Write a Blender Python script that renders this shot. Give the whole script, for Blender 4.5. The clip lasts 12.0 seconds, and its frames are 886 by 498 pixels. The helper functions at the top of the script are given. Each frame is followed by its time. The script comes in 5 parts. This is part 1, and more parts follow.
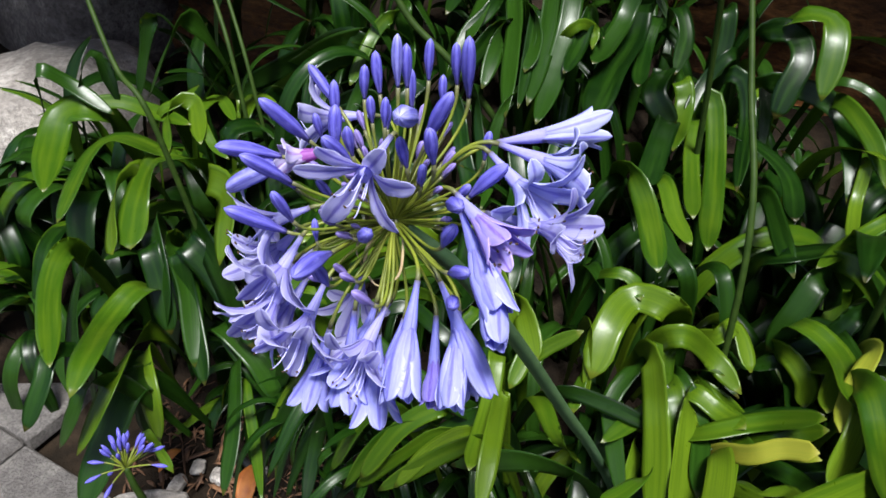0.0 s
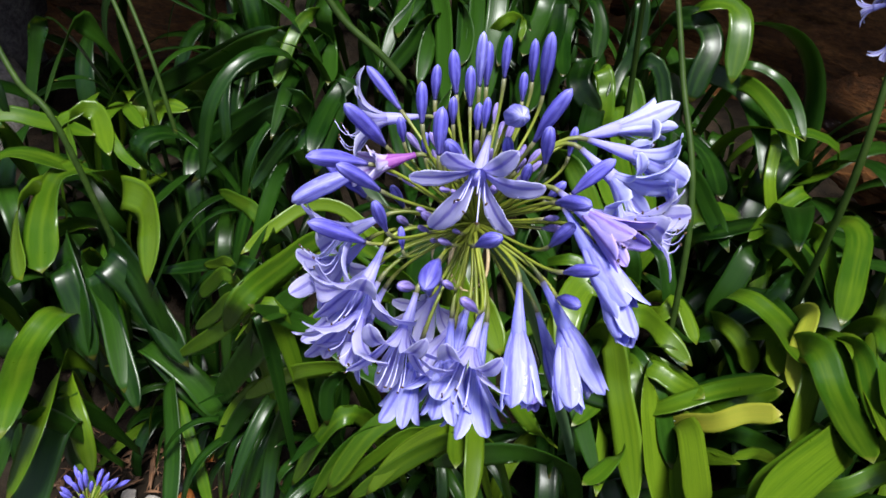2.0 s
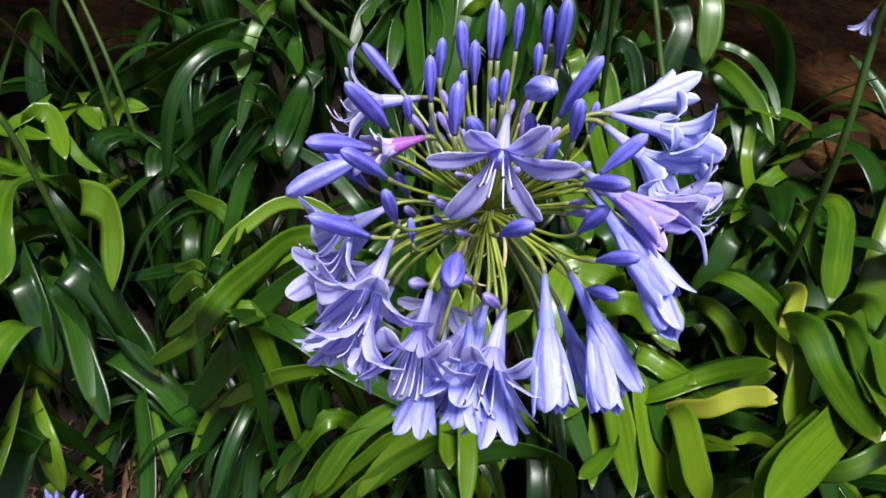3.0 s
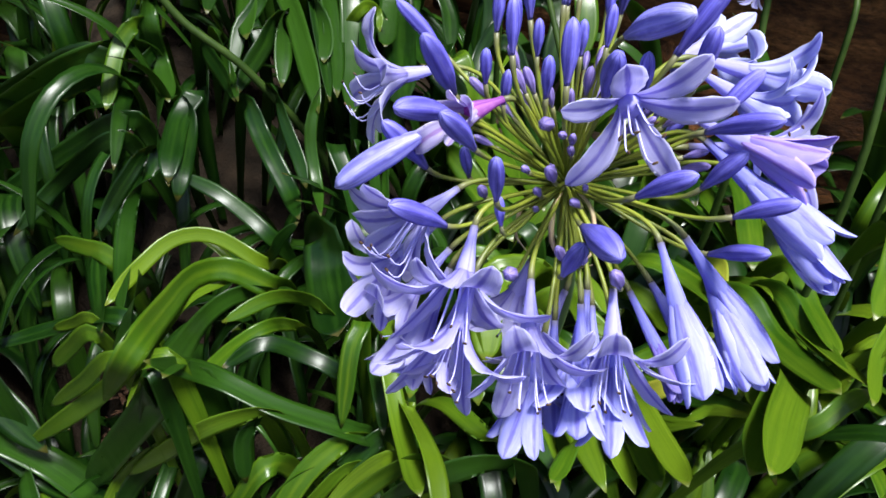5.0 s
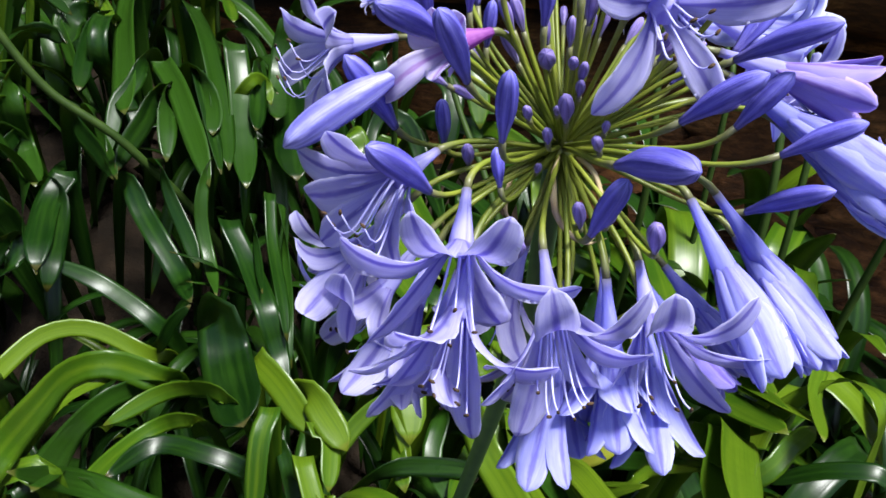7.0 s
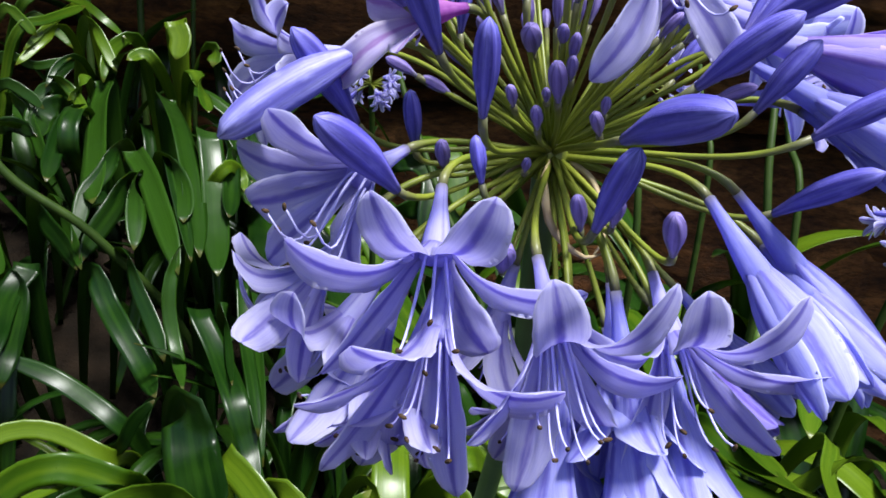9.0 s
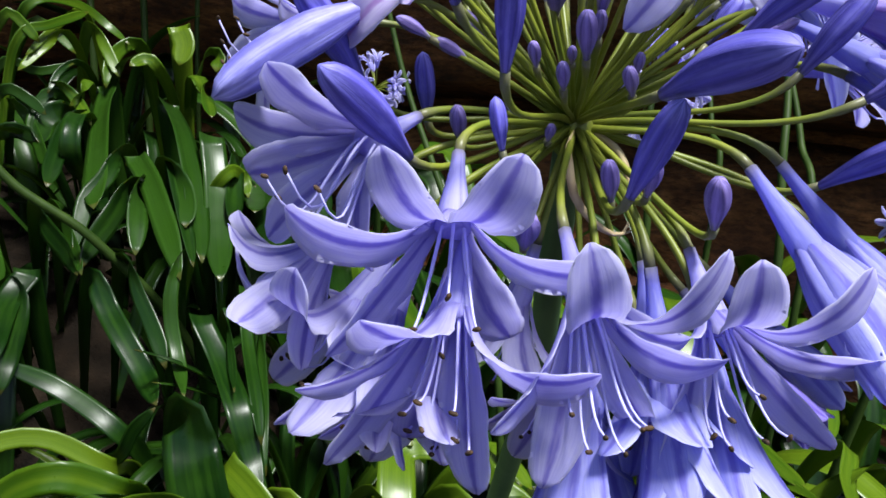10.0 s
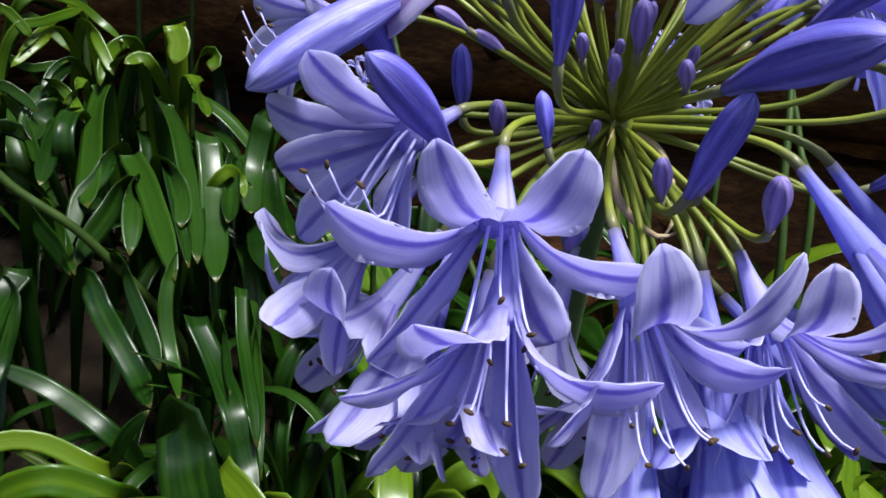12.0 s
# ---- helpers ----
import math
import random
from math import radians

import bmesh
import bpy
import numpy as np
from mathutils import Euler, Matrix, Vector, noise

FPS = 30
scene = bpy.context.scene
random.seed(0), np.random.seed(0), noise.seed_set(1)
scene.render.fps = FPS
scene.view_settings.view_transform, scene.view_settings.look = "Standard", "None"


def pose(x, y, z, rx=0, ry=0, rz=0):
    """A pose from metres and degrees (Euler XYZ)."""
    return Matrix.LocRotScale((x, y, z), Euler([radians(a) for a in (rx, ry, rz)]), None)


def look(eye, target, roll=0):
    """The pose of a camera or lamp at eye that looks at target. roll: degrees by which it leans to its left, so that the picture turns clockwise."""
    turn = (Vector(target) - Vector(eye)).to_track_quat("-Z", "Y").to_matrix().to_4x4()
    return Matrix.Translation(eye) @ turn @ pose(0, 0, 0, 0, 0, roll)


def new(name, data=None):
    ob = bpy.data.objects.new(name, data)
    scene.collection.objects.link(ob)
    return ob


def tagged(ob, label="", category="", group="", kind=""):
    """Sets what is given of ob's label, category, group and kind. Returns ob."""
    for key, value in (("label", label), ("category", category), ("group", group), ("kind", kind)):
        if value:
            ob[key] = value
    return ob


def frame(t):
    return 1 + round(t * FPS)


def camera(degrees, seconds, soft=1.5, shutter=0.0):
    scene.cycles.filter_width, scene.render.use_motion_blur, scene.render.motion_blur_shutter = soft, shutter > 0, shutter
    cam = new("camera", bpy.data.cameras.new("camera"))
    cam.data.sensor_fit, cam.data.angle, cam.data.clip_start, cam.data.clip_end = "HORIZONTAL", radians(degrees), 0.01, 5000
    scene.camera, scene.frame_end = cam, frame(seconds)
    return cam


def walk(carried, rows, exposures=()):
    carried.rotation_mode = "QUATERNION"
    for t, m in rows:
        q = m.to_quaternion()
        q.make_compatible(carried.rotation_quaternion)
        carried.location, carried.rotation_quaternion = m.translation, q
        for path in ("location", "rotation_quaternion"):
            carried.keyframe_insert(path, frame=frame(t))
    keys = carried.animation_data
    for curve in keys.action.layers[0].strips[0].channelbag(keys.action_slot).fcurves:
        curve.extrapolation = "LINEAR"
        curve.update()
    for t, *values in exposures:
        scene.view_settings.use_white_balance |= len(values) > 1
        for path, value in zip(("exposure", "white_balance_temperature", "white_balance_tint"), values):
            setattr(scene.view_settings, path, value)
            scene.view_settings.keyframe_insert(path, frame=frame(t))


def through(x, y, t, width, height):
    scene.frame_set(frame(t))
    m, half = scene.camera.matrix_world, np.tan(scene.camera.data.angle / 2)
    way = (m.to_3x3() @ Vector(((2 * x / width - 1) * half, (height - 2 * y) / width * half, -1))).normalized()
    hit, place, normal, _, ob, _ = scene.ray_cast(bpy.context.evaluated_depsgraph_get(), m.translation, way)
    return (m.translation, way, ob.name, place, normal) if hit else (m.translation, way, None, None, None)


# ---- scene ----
cam = camera(60.93, 12.0, 1.6)
# seconds, place in metres, turn in degrees
ROWS = [
    (0.0, -0.0143, -0.0055, 1.2571, 53.718, -1.449, -1.613),
    (0.5, -0.0339, 0.0007, 1.2538, 53.447, -1.814, -4.250),
    (1.0, -0.0655, 0.0107, 1.2572, 53.168, -2.504, -6.540),
    (1.5, -0.0917, 0.0124, 1.2594, 53.121, -2.753, -8.462),
    (2.0, -0.1256, 0.0168, 1.2503, 53.748, -3.354, -11.145),
    (2.5, -0.1403, 0.0325, 1.2462, 53.887, -3.116, -13.999),
    (2.7, -0.1383, 0.0396, 1.2377, 53.409, -3.187, -14.050),
    (4.3, -0.2050, 0.1047, 1.1971, 55.143, -2.940, -23.430),
    (4.5, -0.2127, 0.1117, 1.1903, 55.412, -3.219, -24.834),
    (5.0, -0.2212, 0.1257, 1.1718, 55.847, -3.644, -27.592),
    (5.5, -0.2320, 0.1473, 1.1554, 57.113, -4.579, -31.441),
    (6.0, -0.2447, 0.1648, 1.1328, 58.853, -4.425, -34.759),
    (6.5, -0.2366, 0.1705, 1.1117, 61.381, -4.740, -36.033),
    (7.0, -0.2278, 0.1739, 1.0945, 64.162, -4.700, -36.925),
    (7.2, -0.2252, 0.1753, 1.0879, 64.901, -4.853, -36.650),
    (8.8, -0.2073, 0.1943, 1.0555, 71.234, -3.533, -38.766),
    (9.0, -0.2044, 0.1950, 1.0528, 72.035, -3.849, -38.700),
    (9.5, -0.2018, 0.2007, 1.0443, 72.681, -3.612, -38.831),
    (10.0, -0.1969, 0.2079, 1.0380, 72.874, -3.653, -38.453),
    (10.5, -0.1994, 0.2228, 1.0327, 73.175, -4.535, -38.429),
    (11.0, -0.2029, 0.2240, 1.0308, 73.059, -4.319, -38.785),
    (11.5, -0.2033, 0.2203, 1.0306, 73.025, -4.415, -38.747),
    (12.0, -0.2013, 0.2217, 1.0341, 73.149, -4.346, -39.045),
]
walk(cam, [(t, pose(*p)) for t, *p in ROWS], ((0.0, 1.00), (2.5, 1.13), (5.5, 1.31), (7.0, 1.23), (9.0, 1.07), (12.0, 1.03)))

# ---- light ----
SUN_EL, SUN_AZ = 68.0, 174.0
world = bpy.data.worlds.new("sky")
scene.world = world
world.use_nodes = True
wn = world.node_tree.nodes
sky = wn.new("ShaderNodeTexSky")
sky.sky_type, sky.sun_disc = "NISHITA", False
sky.dust_density = 2.0
sky.sun_elevation, sky.sun_rotation = radians(SUN_EL), radians(SUN_AZ)
wn["Background"].inputs["Strength"].default_value = 0.076
world.node_tree.links.new(sky.outputs["Color"], wn["Background"].inputs["Color"])
sun = new("sun", bpy.data.lights.new("sun", "SUN"))
sun.data.energy, sun.data.angle, sun.data.color = 4.6, radians(14), (0.985, 1.0, 0.97)
sun.matrix_world = look((0, 0, 5), (0 - math.sin(radians(SUN_AZ)) * math.cos(radians(SUN_EL)), 0 - math.cos(radians(SUN_AZ)) * math.cos(radians(SUN_EL)), 5 - math.sin(radians(SUN_EL))))


# ---- materials ----
def material(name, rough=0.5, spec=0.5):
    m = bpy.data.materials.new(name)
    m.use_nodes = True
    b = m.node_tree.nodes["Principled BSDF"]
    b.inputs["Roughness"].default_value = rough
    b.inputs["Specular IOR Level"].default_value = spec
    return m, m.node_tree, b


def node(tree, kind, **sets):
    n = tree.nodes.new(kind)
    for key, value in sets.items():
        n.inputs[key.replace("_", " ")].default_value = value
    return n


def ramp(tree, source, *stops):
    n = tree.nodes.new("ShaderNodeValToRGB")
    e = n.color_ramp.elements
    while len(e) < len(stops):
        e.new(0.5)
    for el, (at, col) in zip(e, stops):
        el.position, el.color = at, (*col, 1)
    tree.links.new(source, n.inputs["Fac"])
    return n.outputs["Color"]


def noise_of(tree, scale, detail=4.0, space="Object", stretch=None, rough=0.55):
    co = tree.nodes.new("ShaderNodeTexCoord")
    n = node(tree, "ShaderNodeTexNoise", Scale=scale, Detail=detail, Roughness=rough)
    src = co.outputs[space]
    if stretch:
        mp = tree.nodes.new("ShaderNodeMapping")
        mp.inputs["Scale"].default_value = stretch
        tree.links.new(src, mp.inputs["Vector"])
        src = mp.outputs["Vector"]
    tree.links.new(src, n.inputs["Vector"])
    return n.outputs["Fac"]


def mix(tree, a, b, fac, mode="MIX"):
    n = tree.nodes.new("ShaderNodeMix")
    n.data_type, n.blend_type = "RGBA", mode
    for value, socket in ((fac, n.inputs[0]), (a, n.inputs[6]), (b, n.inputs[7])):
        if isinstance(value, bpy.types.NodeSocket):
            tree.links.new(value, socket)
        elif isinstance(value, tuple):
            socket.default_value = (*value, 1)
        else:
            socket.default_value = value
    return n.outputs[2]


def math_of(tree, op, a, b=0.0, clamp=False):
    n = tree.nodes.new("ShaderNodeMath")
    n.operation, n.use_clamp = op, clamp
    for value, socket in ((a, n.inputs[0]), (b, n.inputs[1])):
        if isinstance(value, bpy.types.NodeSocket):
            tree.links.new(value, socket)
        else:
            socket.default_value = value
    return n.outputs[0]


def bump(tree, bsdf, height, strength, distance=0.001):
    n = node(tree, "ShaderNodeBump", Strength=strength, Distance=distance)
    tree.links.new(height, n.inputs["Height"])
    tree.links.new(n.outputs["Normal"], bsdf.inputs["Normal"])


def see_through(tree, bsdf, colour, amount):
    """Mixes light that shines through a thin blade or petal into its surface."""
    tr = tree.nodes.new("ShaderNodeBsdfTranslucent")
    mx = tree.nodes.new("ShaderNodeMixShader")
    mx.inputs[0].default_value = amount
    tree.links.new(colour, tr.inputs["Color"])
    tree.links.new(bsdf.outputs[0], mx.inputs[1])
    tree.links.new(tr.outputs[0], mx.inputs[2])
    tree.links.new(mx.outputs[0], tree.nodes["Material Output"].inputs["Surface"])


def uv_parts(tree):
    uv = tree.nodes.new("ShaderNodeUVMap")
    sp = tree.nodes.new("ShaderNodeSeparateXYZ")
    tree.links.new(uv.outputs[0], sp.inputs[0])
    return sp.outputs[0], sp.outputs[1]


def midline(tree, u):
    return math_of(tree, "MULTIPLY", math_of(tree, "ABSOLUTE", math_of(tree, "SUBTRACT", u, 0.5)), 2.0)


def streaks(tree, u, v, across, along, detail=3.0):
    """Noise drawn out along a blade, in its own u and v."""
    info = tree.nodes.new("ShaderNodeObjectInfo")
    cb = tree.nodes.new("ShaderNodeCombineXYZ")
    tree.links.new(math_of(tree, "MULTIPLY", u, across), cb.inputs[0])
    tree.links.new(math_of(tree, "MULTIPLY", v, along), cb.inputs[1])
    tree.links.new(math_of(tree, "MULTIPLY", info.outputs["Random"], 60.0), cb.inputs[2])
    n = node(tree, "ShaderNodeTexNoise", Scale=1.0, Detail=detail, Roughness=0.6)
    tree.links.new(cb.outputs[0], n.inputs["Vector"])
    return n.outputs["Fac"]


def leaf_material(name, dark, mid, light, rough=0.3):
    m, t, b = material(name, rough, 0.30)
    u, v = uv_parts(t)
    info = t.nodes.new("ShaderNodeObjectInfo")
    c = ramp(t, info.outputs["Random"], (0.0, dark), (0.5, mid), (1.0, light))
    blotch = noise_of(t, 9.0, 3)
    c = mix(t, c, light, ramp(t, blotch, (0.45, (0, 0, 0)), (0.8, (0.5,) * 3)))
    veins = streaks(t, u, v, 34.0, 2.2)
    c = mix(t, c, dark, ramp(t, veins, (0.38, (0.55,) * 3), (0.62, (0, 0, 0))))
    broad = streaks(t, u, v, 5.0, 3.0, 2.0)
    c = mix(t, c, light, ramp(t, broad, (0.48, (0, 0, 0)), (0.75, (0.5,) * 3)))
    rib = ramp(t, midline(t, u), (0.0, (0.28,) * 3), (0.22, (0, 0, 0)))
    c = mix(t, c, light, rib)
    tipdry = ramp(t, math_of(t, "ADD", v, math_of(t, "MULTIPLY", blotch, 0.03)), (0.995, (0, 0, 0)), (1.0, (0.18,) * 3))
    c = mix(t, c, (0.20, 0.12, 0.03), tipdry)
    t.links.new(c, b.inputs["Base Color"])
    r = math_of(t, "ADD", math_of(t, "MULTIPLY", noise_of(t, 30.0, 3), 0.24), rough - 0.1)
    t.links.new(r, b.inputs["Roughness"])
    bump(t, b, math_of(t, "ADD", math_of(t, "MULTIPLY", veins, 0.55), math_of(t, "MULTIPLY", noise_of(t, 25.0, 2), 2.2)), 0.22, 0.0009)
    see_through(t, b, mix(t, c, (0.35, 0.52, 0.02), 0.55), 0.19)
    return m


# Own greens of the leaves, also used to put shade and sunlight into colour.
LEAF = leaf_material("leaf_green_and_shaded", (0.0016, 0.0090, 0.0009), (0.0052, 0.0245, 0.0022), (0.020, 0.060, 0.0048), 0.31)
LEAF_LIGHT = leaf_material("leaf_yellow_green_and_sunlit", (0.018, 0.054, 0.0026), (0.039, 0.090, 0.0038), (0.092, 0.148, 0.0066), 0.31)
LEAF_YELLOW = leaf_material("leaf_fading_yellow", (0.15, 0.20, 0.016), (0.21, 0.25, 0.02), (0.29, 0.27, 0.03), 0.42)


def petal_material(name, base, stripe, edge, stripe_amount=0.85, through=0.5, low=None):
    m, t, b = material(name, 0.62, 0.2)
    u, v = uv_parts(t)
    veins = streaks(t, u, v, 30.0, 1.6)
    d = math_of(t, "ADD", midline(t, u), math_of(t, "MULTIPLY", math_of(t, "SUBTRACT", noise_of(t, 260.0, 2), 0.5), 0.14))
    c = ramp(t, d, (0.0, stripe), (0.09, stripe), (0.25, base), (0.72, base), (0.97, edge))
    c = mix(t, base, c, stripe_amount)
    c = mix(t, c, stripe, ramp(t, v, (0.0, (0.5,) * 3), (0.3, (0.08,) * 3), (0.6, (0, 0, 0))))
    c = mix(t, c, stripe, ramp(t, veins, (0.36, (0.20,) * 3), (0.56, (0, 0, 0))))
    c = mix(t, c, edge, ramp(t, streaks(t, u, v, 9.0, 4.0), (0.5, (0, 0, 0)), (0.8, (0.45,) * 3)))
    if low:
        c = mix(t, c, low, ramp(t, v, (0.0, (0.9,) * 3), (0.16, (0, 0, 0))))
    t.links.new(c, b.inputs["Base Color"])
    bump(t, b, math_of(t, "ADD", math_of(t, "MULTIPLY", veins, 0.7), math_of(t, "MULTIPLY", noise_of(t, 170.0, 3), 1.4)), 0.4, 0.0004)
    see_through(t, b, c, through)
    return m


PETAL = petal_material("petal_blue_violet", (0.66, 0.64, 0.92), (0.25, 0.21, 0.66), (0.80, 0.79, 0.955), 0.85, 0.70)
PETAL_LIGHT = petal_material("petal_pale_blue", (0.55, 0.57, 0.93), (0.24, 0.22, 0.70), (0.76, 0.77, 0.955))
PETAL_DEEP = petal_material("petal_deep_blue", (0.42, 0.43, 0.88), (0.19, 0.17, 0.64), (0.70, 0.71, 0.95))
PETAL_WILT = petal_material("petal_fading_pink", (0.44, 0.37, 0.82), (0.22, 0.12, 0.54), (0.70, 0.54, 0.86))
PETAL_PALE = petal_material("petal_almost_white", (0.62, 0.56, 0.84), (0.40, 0.22, 0.60), (0.82, 0.78, 0.93))
PETAL_VIOLET = petal_material("petal_closing_violet", (0.30, 0.25, 0.74), (0.14, 0.09, 0.48), (0.52, 0.46, 0.86))
STALKED = (0.22, 0.21, 0.26)
TUBE = petal_material("floret_tube_blue", (0.44, 0.42, 0.84), (0.22, 0.18, 0.66), (0.62, 0.61, 0.91), 0.6, low=STALKED)
TUBE_DEEP = petal_material("floret_tube_deep_blue", (0.30, 0.31, 0.80), (0.16, 0.14, 0.64), (0.50, 0.51, 0.90), 0.6, low=STALKED)
MAGENTA = petal_material("floret_tube_magenta", (0.36, 0.10, 0.45), (0.22, 0.04, 0.33), (0.60, 0.25, 0.62), 0.7)


def bud_material(name, low, body, top):
    m, t, b = material(name, 0.5, 0.3)
    u, v = uv_parts(t)
    c = ramp(t, v, (0.0, (0.14, 0.13, 0.18)), (0.06, low), (0.30, body), (0.8, body), (1.0, top))
    seam = node(t, "ShaderNodeTexWave", Scale=1.91, Distortion=0.35, Detail=2.0)
    cb = t.nodes.new("ShaderNodeCombineXYZ")
    t.links.new(u, cb.inputs[0])
    t.links.new(cb.outputs[0], seam.inputs["Vector"])
    veins = streaks(t, u, v, 40.0, 2.0)
    c = mix(t, c, top, math_of(t, "MULTIPLY", math_of(t, "POWER", seam.outputs["Fac"], 3.0), 0.5))
    c = mix(t, c, tuple(0.5 * k for k in body), math_of(t, "MULTIPLY", math_of(t, "POWER", math_of(t, "SUBTRACT", 1.0, seam.outputs["Fac"]), 5.0), 0.85))
    c = mix(t, c, tuple(0.6 * k for k in body), ramp(t, veins, (0.36, (0.6,) * 3), (0.58, (0, 0, 0))))
    c = mix(t, c, top, ramp(t, streaks(t, u, v, 12.0, 4.0), (0.5, (0, 0, 0)), (0.8, (0.6,) * 3)))
    t.links.new(c, b.inputs["Base Color"])
    bump(t, b, math_of(t, "ADD", math_of(t, "MULTIPLY", veins, 1.2), noise_of(t, 300.0, 2)), 0.35, 0.0004)
    see_through(t, b, c, 0.12)
    return m


BUD = bud_material("bud_violet_blue", (0.12, 0.095, 0.28), (0.098, 0.086, 0.49), (0.22, 0.21, 0.68))
BUD_PALE = bud_material("bud_pale_opening", (0.15, 0.13, 0.52), (0.19, 0.18, 0.66), (0.42, 0.42, 0.86))
BUD_SMALL = bud_material("bud_small_greenish", (0.20, 0.22, 0.13), (0.20, 0.15, 0.44), (0.30, 0.24, 0.60))


def plain_material(name, a, c, scale, rough, height=0.2, dist=0.001, through=0.0):
    m, t, b = material(name, rough, 0.4)
    col = ramp(t, noise_of(t, scale, 5), (0.3, a), (0.7, c))
    t.links.new(col, b.inputs["Base Color"])
    bump(t, b, noise_of(t, scale * 3, 4), height, dist)
    if through:
        see_through(t, b, col, through)
    return m


def pedicel_material():
    """Yellow-green stalks, dull violet just under the flower."""
    m, t, b = material("pedicel_yellow_green", 0.42, 0.4)
    u, v = uv_parts(t)
    info = t.nodes.new("ShaderNodeObjectInfo")
    c = ramp(t, noise_of(t, 60, 5), (0.3, (0.125, 0.165, 0.016)), (0.7, (0.25, 0.275, 0.030)))
    c = mix(t, c, (0.060, 0.085, 0.014), math_of(t, "MULTIPLY", info.outputs["Random"], 0.45))
    c = mix(t, c, (0.105, 0.090, 0.075), ramp(t, v, (0.80, (0, 0, 0)), (0.98, (0.7,) * 3)))
    t.links.new(c, b.inputs["Base Color"])
    bump(t, b, noise_of(t, 180, 4), 0.15, 0.0004)
    see_through(t, b, c, 0.1)
    return m


PEDICEL = pedicel_material()
SCAPE = plain_material("scape_blue_green", (0.040, 0.085, 0.040), (0.075, 0.135, 0.065), 40, 0.4, 0.15, 0.0006)
STALK = plain_material("stalk_dark_green", (0.013, 0.030, 0.004), (0.028, 0.052, 0.008), 40, 0.55, 0.15, 0.0006)
STALK.node_tree.nodes["Principled BSDF"].inputs["Specular IOR Level"].default_value = 0.15
FILAMENT = plain_material("filament_lilac", (0.42, 0.40, 0.80), (0.55, 0.53, 0.88), 80, 0.5, 0.1, 0.0003, 0.2)
ANTHER = plain_material("anther_brown", (0.012, 0.008, 0.006), (0.075, 0.036, 0.012), 500, 0.8, 0.6, 0.0005)
BRACT = plain_material("bract_dry_tan", (0.45, 0.32, 0.18), (0.62, 0.50, 0.30), 120, 0.7, 0.3, 0.0004, 0.2)
# Mulch, taken near-black so that gaps between leaves read as deep shade.
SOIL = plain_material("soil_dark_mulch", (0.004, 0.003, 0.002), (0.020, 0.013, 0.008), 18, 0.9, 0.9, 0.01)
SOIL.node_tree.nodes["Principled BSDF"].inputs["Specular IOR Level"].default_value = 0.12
DEBRIS = plain_material("leaf_litter_brown", (0.030, 0.014, 0.008), (0.15, 0.07, 0.032), 22, 0.75, 0.5, 0.003)
ORANGE_LEAF = plain_material("dead_leaf_orange", (0.20, 0.055, 0.012), (0.42, 0.15, 0.025), 20, 0.6, 0.4, 0.002)


def stone_material(name, a, c, d, scale, strata=None):
    m, t, b = material(name, 0.85, 0.3)
    big = noise_of(t, scale, 8, stretch=strata, rough=0.65)
    fine = noise_of(t, scale * 9, 6, stretch=strata, rough=0.7)
    col = ramp(t, big, (0.28, a), (0.5, c), (0.72, d))
    col = mix(t, col, a, ramp(t, fine, (0.35, (0.75,) * 3), (0.6, (0, 0, 0))))
    t.links.new(col, b.inputs["Base Color"])
    bump(t, b, math_of(t, "ADD", math_of(t, "MULTIPLY", big, 2.0), fine), 0.8, 0.02)
    return m


ROCK = stone_material("rock_brown_layered", (0.012, 0.0046, 0.0014), (0.14, 0.0520, 0.0135), (0.42, 0.175, 0.050), 3.0, (1, 1, 3.2))
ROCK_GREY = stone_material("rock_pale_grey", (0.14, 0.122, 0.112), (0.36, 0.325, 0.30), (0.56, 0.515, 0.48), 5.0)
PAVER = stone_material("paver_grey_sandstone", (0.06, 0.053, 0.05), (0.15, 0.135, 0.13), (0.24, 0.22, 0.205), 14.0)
# Grey rock darkened: the shade on the back boulders is put into colour.
ROCK_SHADE = stone_material("rock_grey_shaded", (0.035, 0.028, 0.026), (0.15, 0.128, 0.118), (0.32, 0.28, 0.255), 5.0)


# ---- mesh helpers ----
def link_mesh(name, verts, faces, uvs, mat, parent=None, smooth=True):
    me = bpy.data.meshes.new(name)
    me.from_pydata([tuple(v) for v in verts], [], faces)
    if uvs is not None:
        layer = me.uv_layers.new(name="UVMap")
        flat = np.empty(len(me.loops), dtype=np.int32)
        me.loops.foreach_get("vertex_index", flat)
        layer.data.foreach_set("uv", np.asarray(uvs, dtype=np.float32)[flat].ravel())
    me.materials.append(mat)
    if smooth:
        me.polygons.foreach_set("use_smooth", [True] * len(me.polygons))
    ob = new(name, me)
    if parent:
        ob.parent = parent
    return ob


